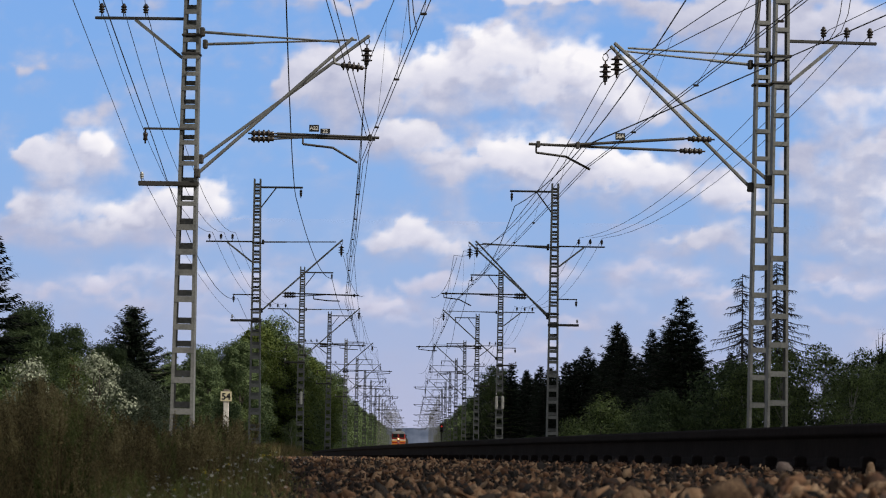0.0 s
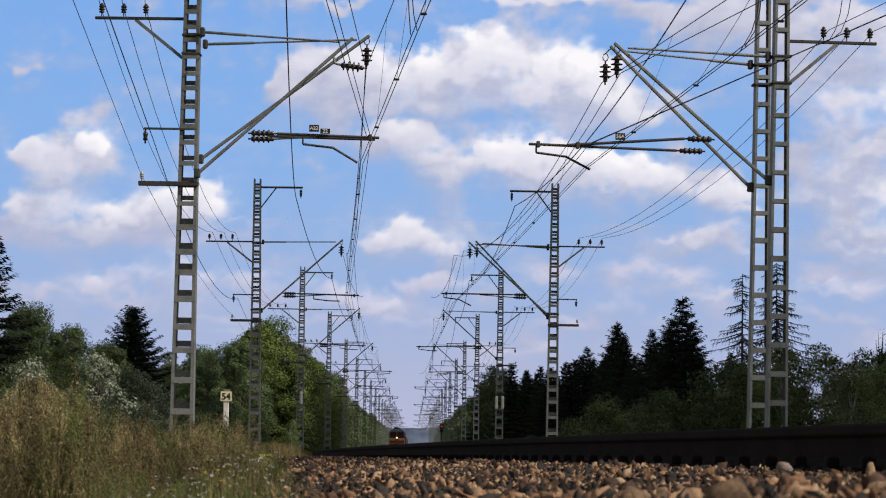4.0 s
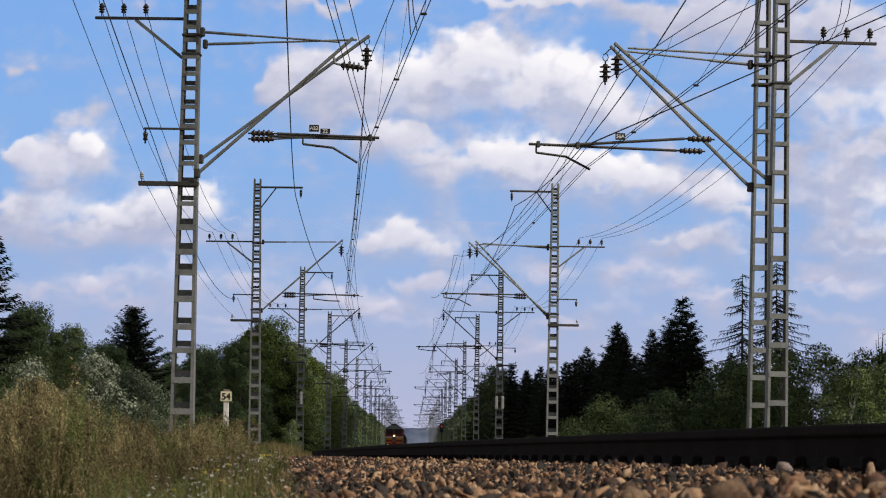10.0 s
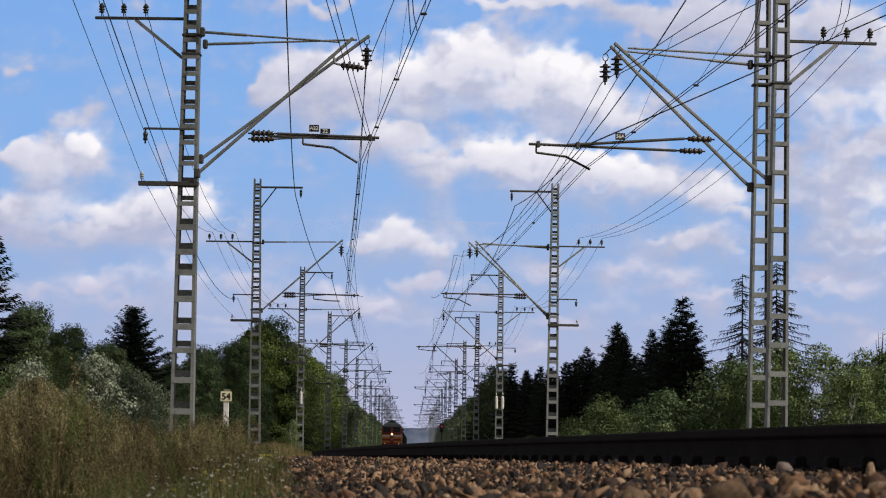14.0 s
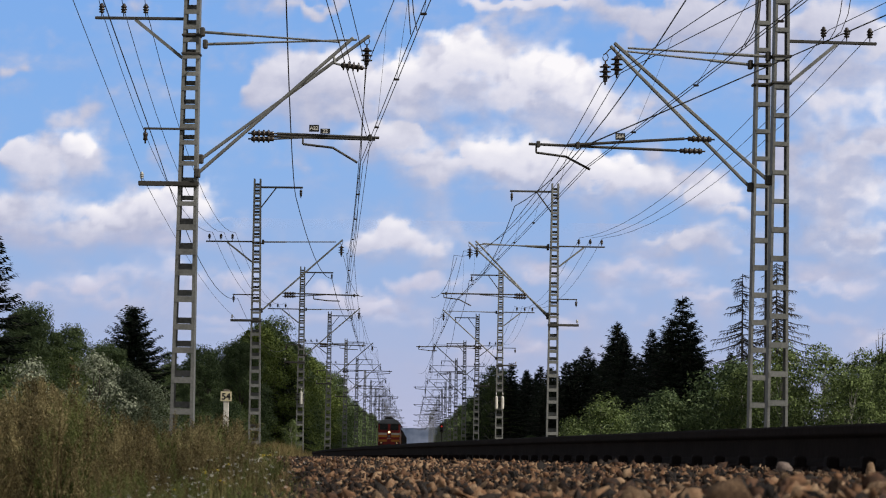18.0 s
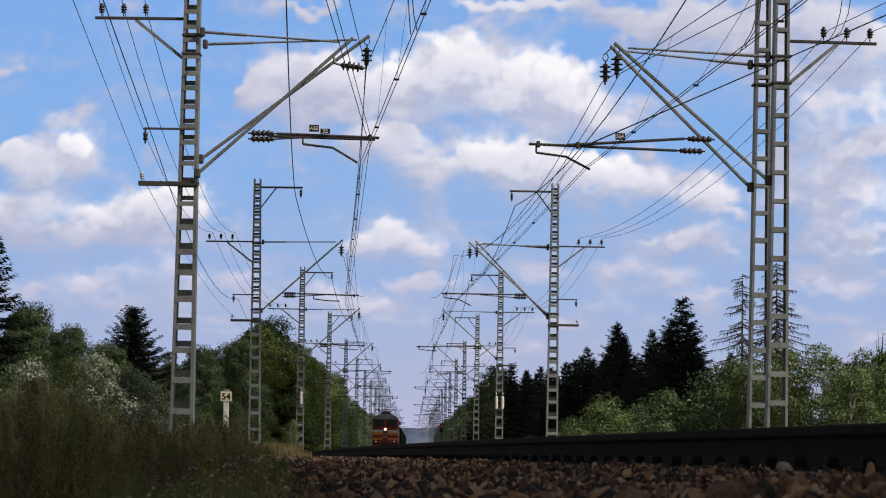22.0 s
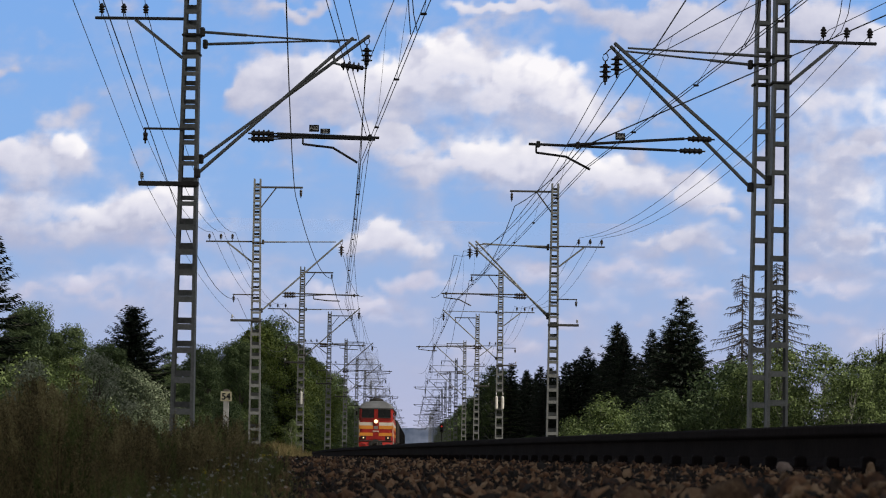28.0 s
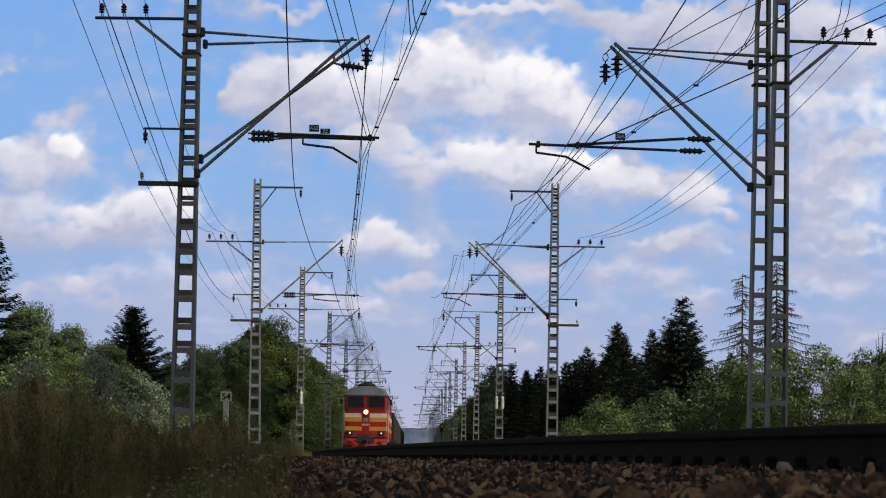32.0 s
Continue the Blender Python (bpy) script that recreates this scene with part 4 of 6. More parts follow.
def plant(ob, x, d, scale=1.0, turn=0.0, lift=0.0, fresh=False):
    """Set a tree at its place, or a copy of it; scaled alike in all directions."""
    m = Matrix.Translation((x, d, ground_z(x, d) + lift)) @ Matrix.Rotation(turn, 4, "Z")
    if fresh:
        ob.matrix_basis = m @ Matrix.Scale(scale, 4)
        return ob
    c = copy_thing(ob, m)
    c.scale = (scale, scale, scale)
    return c


GREEN = "tall deciduous tree with a deep green leafy crown"
oak = broadleaf("deciduous_tree", GREEN, 11, 15.0, 4.2, 0.3, 40000, 0.20, LEAF_OAK, clumps=30)
lime = broadleaf("deciduous_tree", "deciduous tree with a fresh yellow-green crown", 12, 14.0, 4.6, 0.3, 40000, 0.20, LEAF_LIME, clumps=30)
alder = broadleaf("deciduous_tree", "slim deciduous tree with a dense dark crown", 13, 15.0, 3.2, 0.3, 34000, 0.20, LEAF_OAK, low=0.08, clumps=30)
birch = broadleaf("birch_tree", "birch tree with pale trunk and loose green crown", 14, 14.0, 3.4, 0.3, 20000, 0.19, LEAF_BUSH, BARK_BIRCH, low=0.2)
pine_a = spruce("spruce_tree", "dark green spruce tree with drooping branches", 21, 15.0, 6.1, 0.66, 1.0, ragged=0.22, taper=0.88)
pine_b = spruce("spruce_tree", "dark green slender spruce tree", 22, 15.0, 4.8, 0.66, 1.0, ragged=0.28, taper=0.82)
pine_c = spruce("spruce_tree", "broad dark spruce tree with open branches", 23, 14.0, 6.4, 0.40, 1.0, ragged=0.26, taper=0.62)
dead = spruce("dead_spruce", "dead bare spruce tree with grey drooping twigs", 24, 12.0, 5.2, 0.40, 0.92, False, "dead conifers", taper=0.75)
dead_slim = spruce("dead_spruce", "slender dead spruce with sparse bare branches", 25, 12.0, 3.6, 0.50, 0.72, False, "dead conifers", taper=0.7)
bush_a = broadleaf("willow_bush", "leafy green willow bush beside the line", 31, 4.0, 2.1, 0.1, 10500, 0.125, LEAF_BUSH, low=0.02, clumps=24, group="bushes beside the line")
bush_b = broadleaf("willow_bush", "silvery green willow bush in the thicket", 32, 3.6, 2.0, 0.1, 20000, 0.09, LEAF_WILLOW, low=0.02, group="bushes beside the line")
bush_c = broadleaf("young_birch", "young birch with small glossy green leaves", 33, 6.5, 1.9, 0.1, 10500, 0.125, LEAF_BUSH, BARK_BIRCH, low=0.05, clumps=26, group="bushes beside the line")

bush_d = broadleaf("willow_bush", "dark green bush at the edge of the wood", 34, 4.2, 2.1, 0.1, 10500, 0.13, LEAF_OAK, low=0.02, group="bushes beside the line", clumps=24)

# single trees that stand out: x, distance, size
r = rng(5)
plant(pine_a, -23.7, 150, 0.90, fresh=True)
plant(pine_c, -26.0, 250, 1.0, 0.6, fresh=True)
plant(pine_a, -26.5, 256, 0.9, 2.6)
plant(alder, -27.2, 258, 0.62, 0.6)
plant(oak, -24.8, 256, 0.58, 1.6)
plant(oak, -28.5, 200, 0.76, fresh=True)
plant(lime, -16.5, 322, 0.99, fresh=True)
plant(alder, -29.5, 222, 0.68, fresh=True)
plant(birch, 13.4, 450, 1.12, fresh=True)
plant(pine_b, 21.5, 288, 1.03, fresh=True)
plant(dead_slim, 22.0, 182, 1.13, fresh=True)
plant(dead, 22.3, 167, 1.10, 2.0, fresh=True)
plant(pine_a, 22.2, 225, 0.97, 1.0)
for x, d, s in ((22.5, 300, 1.03), (23.0, 318, 0.95), (22.4, 352, 1.02), (24.0, 340, 0.9), (22.8, 262, 0.80), (24.5, 245, 0.78), (22.0, 395, 0.98), (21.5, 430, 0.98), (21.0, 465, 1.0), (25.0, 280, 0.86),
                (20.5, 500, 0.95), (24.5, 210, 0.62), (22.5, 372, 0.93)):
    plant(pine_b if r.uniform() < 0.6 else pine_a, x, d, s, r.uniform(0, 6))
for x, d, s in ((-30.5, 205, 0.62), (-33.0, 235, 0.78), (-25.4, 200, 0.66), (-27.0, 190, 0.70), (-24.2, 215, 0.62), (-27.5, 240, 0.62), (-24.0, 262, 0.60), (-22.5, 285, 0.78), (-21.0, 275, 0.70), (-20.0, 300, 0.84), (-31.0, 270, 0.72), (-26.0, 290, 0.74), (-35.0, 180, 0.75),
                (-28.0, 175, 0.55), (-18.5, 290, 0.84), (-24.5, 330, 0.86)):
    plant(oak if r.uniform() < 0.6 else alder, x, d, s, r.uniform(0, 6))
for x, d, sc in ((-18.6, 306, 0.88), (-16.9, 312, 0.90), (-15.6, 330, 0.95)):
    plant(lime, x, d, sc, r.uniform(0, 6))
plant(pine_b, -14.3, 300, 0.80, 0.7)
plant(pine_b, -13.9, 304, 0.66, 2.1)
for x, d, sc in ((17.0, 322, 0.70), (18.2, 318, 0.80), (19.2, 324, 0.84), (20.2, 328, 0.88), (16.0, 335, 0.66), (17.4, 345, 0.82)):
    plant(pine_b, x, d, sc, r.uniform(0, 6))
# forest edge on both sides, running off along the line
d = 300.0
while d < 1700:
    k = r.uniform()
    kind = lime if k < 0.42 and d < 480 else (oak if k < 0.6 else (alder if k < 0.82 else pine_b))
    plant(kind, -17.2 + r.uniform(-1.5, 1.2) - (2.5 if d > 600 else 0.0), d, r.uniform(0.92, 1.12), r.uniform(0, 6))
    if d > 400:
        plant(alder if r.uniform() < 0.5 else oak, -24 + r.uniform(-2, 2), d + 4, r.uniform(0.95, 1.12), r.uniform(0, 6))
    d += r.uniform(9, 15) * (1.0 if d < 600 else 2.0)
d = 440.0
while d < 1700:
    k = r.uniform()
    plant((pine_b if k < 0.62 else pine_a) if d < 700 and k < 0.85 else (birch if k < 0.3 else (oak if k < 0.65 else alder)), 14.5 + r.uniform(-0.8, 2.5) + (1.5 if d > 600 else 0.0), d, r.uniform(0.88, 1.08), r.uniform(0, 6))
    plant(alder if r.uniform() < 0.5 and d > 700 else pine_b, 21 + r.uniform(-2, 2), d + 5, r.uniform(0.95, 1.1), r.uniform(0, 6))
    d += r.uniform(10, 17) * (1.0 if d < 600 else 2.0)
# woods where the line meets the horizon: a glowing strip, haze painted in
def distant_woods():
    m = bpy.data.materials.new("haze_painted_woods")
    m.use_nodes = True
    n, l = m.node_tree.nodes, m.node_tree.links
    n.remove(n["Principled BSDF"])
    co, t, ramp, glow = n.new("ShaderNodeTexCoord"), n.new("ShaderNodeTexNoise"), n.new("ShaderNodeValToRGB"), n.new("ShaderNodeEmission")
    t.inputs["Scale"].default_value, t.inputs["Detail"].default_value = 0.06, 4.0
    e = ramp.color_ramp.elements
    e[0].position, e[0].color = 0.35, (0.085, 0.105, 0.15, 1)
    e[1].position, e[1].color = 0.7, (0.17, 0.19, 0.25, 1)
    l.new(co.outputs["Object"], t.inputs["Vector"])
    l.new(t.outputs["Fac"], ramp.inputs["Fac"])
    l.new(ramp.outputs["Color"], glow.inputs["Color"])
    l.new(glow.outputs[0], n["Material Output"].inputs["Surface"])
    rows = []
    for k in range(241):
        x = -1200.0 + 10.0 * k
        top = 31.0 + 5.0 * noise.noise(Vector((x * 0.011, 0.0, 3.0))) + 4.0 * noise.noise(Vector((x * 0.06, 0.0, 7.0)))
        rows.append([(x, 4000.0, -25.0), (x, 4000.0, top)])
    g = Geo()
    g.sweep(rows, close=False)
    tagged(part("backdrop", g, m), "woods on the far horizon, blue-grey haze painted into the glow", "woods", kind="structure")


distant_woods()
# bushes
plant(bush_a, 10.4, 150, 0.98, fresh=True)
plant(bush_b, -12.3, 118, 1.22, fresh=True)
plant(bush_d, 14.6, 146, 0.8, fresh=True)
plant(bush_b, -11.2, 112, 0.8, 2.2)
plant(bush_a, -13.2, 108, 0.80, 4.2)
plant(bush_c, 17.4, 128, 1.0, fresh=True)
for x, d, s in ((12.2, 152, 0.86), (9.3, 155, 0.72), (13.4, 138, 0.80), (12.4, 132, 0.95), (15.2, 140, 0.85), (14.0, 150, 0.7), (19.8, 124, 1.08), (21.4, 128, 1.15), (20.8, 118, 1.1), (23.0, 126, 1.2), (18.6, 133, 1.0),
                (22.2, 135, 1.35), (16.4, 136, 1.2), (25.0, 140, 1.45), (19.3, 146, 1.25), (24.2, 118, 1.3), (22.6, 121, 1.5), (21.6, 122, 1.35), (19.2, 127, 1.35), (24.6, 125, 1.55), (15.6, 132, 1.3), (16.0, 130, 1.2), (20.0, 112, 1.15), (18.9, 116, 1.05)):
    kind = bush_d if 11.0 < x < 20.0 and d > 130 and r.uniform() < 0.7 else (bush_c if s > 1.0 else bush_a)
    plant(kind, x, d, s * (0.72 if kind is bush_c else 1.0), r.uniform(0, 6))
for k in range(46):
    d = r.uniform(100, 270)
    x = -11.5 - r.uniform(0.0, 0.085) * d - (d - 100) * 0.015
    plant((bush_a, bush_d, bush_a)[k % 3], x, d, r.uniform(0.62, 1.0) * (1.15 if d > 180 else 0.95), r.uniform(0, 6))
for k in range(34):
    d = r.uniform(160, 420)
    plant((bush_d, bush_d, bush_a)[k % 3], 12.5 + r.uniform(0, 9), d, r.uniform(0.5, 0.85), r.uniform(0, 6))
shoots = broadleaf("willow_bush", "slender willow shoots with pale silvery leaves", 35, 3.2, 0.72, 0.1, 4200, 0.06, LEAF_PALE, low=0.1, group="bushes beside the line", clumps=30)
plant(shoots, -6.35, 45, 0.86, 1.0, fresh=True)
plant(shoots, -5.35, 46, 0.80, 3.0)
plant(shoots, -6.75, 46, 0.70, 4.4)
plant(shoots, -5.9, 47, 0.66, 5.2)
plant(bush_d, -6.6, 52, 0.48, 2.0)
bare = broadleaf("bare_birch", "leafless young birch with thin bare twigs", 36, 7.8, 1.3, 0.1, 160, 0.07, LEAF_BUSH, DEAD_WOOD, low=0.45, group="bushes beside the line", clumps=44)
plant(bare, 23.1, 134, 1.0, 0.4, fresh=True)
plant(bush_a, -17.0, 118, 1.15, 2.0)
plant(birch, -19.5, 150, 0.48, 1.0)
plant(birch, -17.6, 140, 0.42, 3.0)
plant(bush_c, -4.75, 106, 0.2, 2.0, 0.5)
for x, d, s in ((-9.6, 66, 0.62), (-15.4, 110, 0.9)):
    plant(bush_b if r.uniform() < 0.45 else bush_a, x, d, s, r.uniform(0, 6))

# dark wood behind the edge
for k in range(80):
    d = r.uniform(215, 470)
    plant((pine_a, pine_b, pine_b)[k % 3], max(21.5, r.uniform(0.055, 0.107) * d), d, r.uniform(0.6, 0.92), r.uniform(0, 6))
for k in range(40):
    d = r.uniform(230, 420)
    plant((oak, alder)[k % 2], -23 - r.uniform(0, 14) - max(0.0, 330 - d) * 0.06, d, r.uniform(0.5, 0.72), r.uniform(0, 6))


# ---- weeds and grass beside the ballast ----
def mugwort(seed, height, leaf, stalk, label):
    """A dry tall weed: a stalk, rising side shoots, and many small seed heads and curled leaves."""
    r = rng(seed)
    t = thing("tall_weed", label, "weed", "tall weeds beside the ballast")
    g = Geo()
    tips = []
    bend_x, bend_y = r.uniform(-0.1, 0.1, 2)
    for s in range(3):
        ox, oy = r.normal(size=2) * 0.05
        top = Vector((ox + bend_x + r.normal() * 0.08, oy + bend_y + r.normal() * 0.08, height * r.uniform(0.75, 1.0)))
        foot = Vector((ox, oy, -0.05))
        g.tube(foot, foot.lerp(top, 0.5), 0.006, 5, 0.0045)
        g.tube(foot.lerp(top, 0.5), top, 0.0045, 5, 0.0015)
        for k in range(20):
            f = 0.22 + 0.78 * k / 20
            base = foot.lerp(top, f)
            a = r.uniform(0, 6.28)
            L = height * (0.30 * (1.05 - f) + 0.07) * r.uniform(0.7, 1.2)
            end = base + Vector((math.cos(a) * L * 0.42, math.sin(a) * L * 0.42, L * 0.95))
            g.tube(base, end, 0.002, 3, 0.001)
            tips.append((base, end))
        tips.append((foot.lerp(top, 0.8), top))
    tagged(part("stalk", g, stalk, t), kind="stuff")
    ce, no, al, ln = [], [], [], []
    for base, end in tips:
        n = 34
        f = r.uniform(0.12, 1.05, n)
        p = np.array(base)[None] * (1 - f[:, None]) + np.array(end)[None] * f[:, None] + r.normal(size=(n, 3)) * 0.009
        ce.append(p)
        no.append(r.normal(size=(n, 3)))
        al.append(np.array(end - base)[None] + r.normal(size=(n, 3)) * 0.045)
        ln.append(r.uniform(0.007, 0.024, n) * (1.4 - 0.6 * f))
    ce, no, al, ln = (np.concatenate(v) for v in (ce, no, al, ln))
    part("foliage", cards("foliage", ce, no, ln, ln * 0.34, al, 0.4), leaf, t)
    return t


def grass_mesh(name, roots, heights, lean, width, r):
    """Blades: two-step bent kites, several to a root."""
    n = len(roots)
    a = r.uniform(0, 6.28, n)
    way = np.stack((np.cos(a), np.sin(a), np.zeros(n)), 1)
    up = np.stack((np.zeros(n), np.zeros(n), np.ones(n)), 1)
    side = np.stack((-np.sin(a), np.cos(a), np.zeros(n)), 1)
    mid = roots + up * heights[:, None] * 0.55 + way * (lean * heights * 0.3)[:, None]
    tip = roots + up * heights[:, None] * (1 - lean[:, None] * 0.25) + way * (lean * heights)[:, None]
    w = (width * 0.5)[:, None] * side
    v = np.stack((roots - w, roots + w, mid + w * 0.8, tip, mid - w * 0.8), 1)
    me = bpy.data.meshes.new(name)
    me.vertices.add(5 * n)
    me.vertices.foreach_set("co", v.astype(np.float32).ravel())
    me.loops.add(7 * n)
    me.loops.foreach_set("vertex_index", (np.arange(n)[:, None] * 5 + np.array((0, 1, 2, 4, 4, 2, 3))[None]).astype(np.int32).ravel())
    me.polygons.add(2 * n)
    me.polygons.foreach_set("loop_start", (np.arange(n)[:, None] * 7 + np.array((0, 4))[None]).astype(np.int32).ravel())
    me.update(calc_edges=True)
    return me


VIEW_CREST = ((-0.164, 0.0141), (-0.152, 0.0170), (-0.146, 0.0196), (-0.140, 0.0243), (-0.135, 0.0291), (-0.130, 0.0240), (-0.125, 0.0199), (-0.121, 0.0163), (-0.116, 0.0159), (-0.111, 0.0154), (-0.104, 0.0124), (-0.098, 0.0087), (-0.090, 0.0066), (-0.083, 0.0085), (-0.078, 0.0115), (-0.072, 0.0137), (-0.068, 0.0100), (-0.063, 0.0051), (-0.054, 0.0007), (-0.048, -0.0017))


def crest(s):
    """Weed height at each bearing, as a slope fitted to the camera's view."""
    return float(np.interp(s, [c[0] for c in VIEW_CREST], [c[1] for c in VIEW_CREST]))


weeds = [mugwort(41 + k, 1.0, DRY_SEED if k != 3 else WEED_GREEN, DRY_STALK if k != 3 else WEED_GREEN, "dry brown mugwort stalks with seed heads" if k != 3 else "green leafy weed among dry stalks") for k in range(5)]
for k in range(5):
    weeds[k].matrix_basis = pose(-2.6 - 0.5 * k, 16 + 2 * k, ground_z(-2.6 - 0.5 * k, 16 + 2 * k))
standing = []
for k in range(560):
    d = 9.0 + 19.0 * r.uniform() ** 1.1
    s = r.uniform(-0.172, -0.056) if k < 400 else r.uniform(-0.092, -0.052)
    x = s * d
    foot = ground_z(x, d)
    # sized so the tops meet that outline as seen from the camera
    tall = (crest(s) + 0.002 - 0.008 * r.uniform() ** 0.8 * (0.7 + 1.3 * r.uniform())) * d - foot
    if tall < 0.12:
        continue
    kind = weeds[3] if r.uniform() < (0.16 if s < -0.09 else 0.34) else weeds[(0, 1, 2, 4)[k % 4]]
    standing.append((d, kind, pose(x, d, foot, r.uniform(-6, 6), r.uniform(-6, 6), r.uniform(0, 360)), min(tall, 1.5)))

for k in range(210):
    d, s = r.uniform(6.8, 13.5), r.uniform(-0.125, -0.047)
    standing.append((d, weeds[3 if k % 4 else 1], pose(s * d, d, ground_z(s * d, d), r.uniform(-9, 9), r.uniform(-9, 9), r.uniform(0, 360)), r.uniform(0.12, 0.34)))
standing.sort(key=lambda w: w[0])
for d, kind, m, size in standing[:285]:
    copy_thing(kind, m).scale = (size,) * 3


def thicket(name, rows, material, label):
    """The weeds further back, joined: the foliage of each kind at its places."""
    quads = []
    for d, kind, m, size in rows:
        me = [o for o in kind.children if o.name.startswith("foliage")][0].data
        v = np.empty(len(me.vertices) * 3, np.float32)
        me.vertices.foreach_get("co", v)
        q = v.reshape(-1, 4, 3)[::2] * size
        mid = q.mean(axis=1, keepdims=True)
        q = (q - mid) * 1.45 + mid
        turn = np.array(m.to_3x3())
        quads.append(q @ turn.T + np.array(m.translation))
    q = np.concatenate(quads)
    me = bpy.data.meshes.new(name)
    me.vertices.add(4 * len(q))
    me.vertices.foreach_set("co", q.astype(np.float32).ravel())
    me.loops.add(4 * len(q))
    me.loops.foreach_set("vertex_index", np.arange(4 * len(q), dtype=np.int32))
    me.polygons.add(len(q))
    me.polygons.foreach_set("loop_start", np.arange(0, 4 * len(q), 4, dtype=np.int32))
    me.update(calc_edges=True)
    tagged(part(name, me, material), label, "weeds", kind="stuff")


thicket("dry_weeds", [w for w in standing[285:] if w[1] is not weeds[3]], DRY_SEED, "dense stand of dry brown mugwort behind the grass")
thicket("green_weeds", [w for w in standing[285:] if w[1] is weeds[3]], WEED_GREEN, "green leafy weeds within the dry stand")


def field(n, lo, hi, s_lo, s_hi, h_lo, h_hi, width, bunch, r):
    """Roots of grass in bunches between two distances and two bearings."""
    d = lo + (hi - lo) * r.uniform(size=n) ** 1.2
    x = r.uniform(s_lo, s_hi, n) * d
    d, x = np.repeat(d, bunch) + r.normal(size=n * bunch) * 0.05, np.repeat(x, bunch) + r.normal(size=n * bunch) * 0.05
    keep = [i for i in range(len(d)) if x[i] - track_x(d[i], LEFT_AXIS) < -2.6 - 0.5 * noise.noise(Vector((x[i], d[i], 0)) * 1.3) + 0.012 * (d[i] - 8) * (1 if d[i] > 8 else 0)]
    x, d = x[keep], d[keep]
    z = np.array([max(ground_z(x[i], d[i]), bed_z(d[i], -3.3) - max(0.0, -3.3 - (x[i] - track_x(d[i], LEFT_AXIS))) * 0.32) - 0.02 for i in range(len(d))])
    roots = np.stack((x, d, z), 1)
    m = len(d)
    return roots, r.uniform(h_lo, h_hi, m), r.uniform(0.1, 0.7, m), np.full(m, width)


roots, hs, le, wi = field(2400, 6.5, 16.0, -0.17, -0.046, 0.015, 0.06, 0.0024, 12, rng(61))
tagged(part("grass", grass_mesh("grass", roots, hs, le, wi, rng(62)), GRASS_GREEN), "green grass and low weeds beside the ballast", "grass", kind="stuff")
roots, hs, le, wi = field(700, 8.0, 30.0, -0.17, -0.05, 0.03, 0.12, 0.003, 12, rng(63))
tagged(part("dry_grass", grass_mesh("dry_grass", roots, hs, le, wi, rng(64)), STRAW), "straw-coloured dry grass beside the ballast", "grass", kind="stuff")
roots, hs, le, wi = field(2600, 62.0, 190.0, -0.10, -0.034, 0.2, 0.5, 0.012, 8, rng(65))
tagged(part("meadow_grass", grass_mesh("meadow_grass", roots, hs, le, wi, rng(66)), STRAW), "yellowish tall meadow grass along the left track", "grass", kind="stuff")


def blossom(name, material, n, seed, lo, hi, s_lo, s_hi, size, label):
    """Flower heads of short rays on thin stems, scattered through the grass."""
    r = rng(seed)
    roots, hs, le, wi = field(n, lo, hi, s_lo, s_hi, 0.05, 0.14, 0.002, 1, r)
    stems = grass_mesh(name + "_stems", roots, hs, le * 0.1, wi, r)
    ob = tagged(part(name, stems, WEED_GREEN), label, "flower", kind="stuff")
    top = roots + np.stack((np.zeros(len(hs)), np.zeros(len(hs)), hs), 1)
    k = 7
    ce = np.repeat(top, k, 0) + r.normal(size=(len(top) * k, 3)) * size * 0.55 * np.array((1, 1, 0.5))
    ln = r.uniform(0.5, 1.0, len(ce)) * size
    part("blossom", cards(name, ce, r.normal(size=ce.shape) * 0.5 + np.array((0, -0.6, 0.8)), ln, ln * 0.7), material, ob)
    return ob


blossom("white_flowers", PETAL, 640, 71, 6.5, 17.0, -0.15, -0.05, 0.0050, "small white flowers in the grass")
blossom("yellow_flowers", PETAL_YELLOW, 26, 72, 7.0, 12.0, -0.13, -0.05, 0.008, "few small yellow flowers in the grass")
roots, hs, le, wi = field(420, 84.0, 135.0, -0.053, -0.041, 0.30, 0.72, 0.010, 12, rng(67))
tagged(part("straw_tuft", grass_mesh("straw_tuft", roots, hs, le, wi, rng(68)), STRAW), "sunlit straw-yellow grass tuft beside the ballast", "grass", kind="stuff")


# ---- the goods train ----
RED = surface("red_paint", (0.24, 0.011, 0.009), (0.46, 0.026, 0.016), 0.42, 0.0, 14.0, 0.9, 0.05)
ORANGE = surface("orange_paint", (0.62, 0.22, 0.025), (0.80, 0.32, 0.05), 0.42, 0.0, 14.0, 0.9, 0.05)
CREAM = surface("cream_paint", (0.62, 0.55, 0.45), (0.78, 0.72, 0.62), 0.45, 0.0, 14.0, 0.9, 0.05)
ROOF_GREY = surface("roof_paint", (0.10, 0.105, 0.115), (0.21, 0.22, 0.235), 0.55, 0.0, 12.0, 0.8, 0.1)
SOOT = surface("sooty_steel", (0.015, 0.014, 0.014), (0.05, 0.046, 0.043), 0.75, 0.1, 15.0, 1.2, 0.2)
GLASS = surface("dark_glass", (0.006, 0.007, 0.008), (0.014, 0.015, 0.016), 0.06, 0.0, 3.0, 1.0, 0.0, spec=0.3)
WAGON = surface("wagon_steel", (0.014, 0.012, 0.011), (0.045, 0.036, 0.032), 0.8, 0.0, 10.0, 0.7, 0.2)
LAMP_GLOW = glowing("headlamp_glow", (1.0, 0.74, 0.36), 2.2)
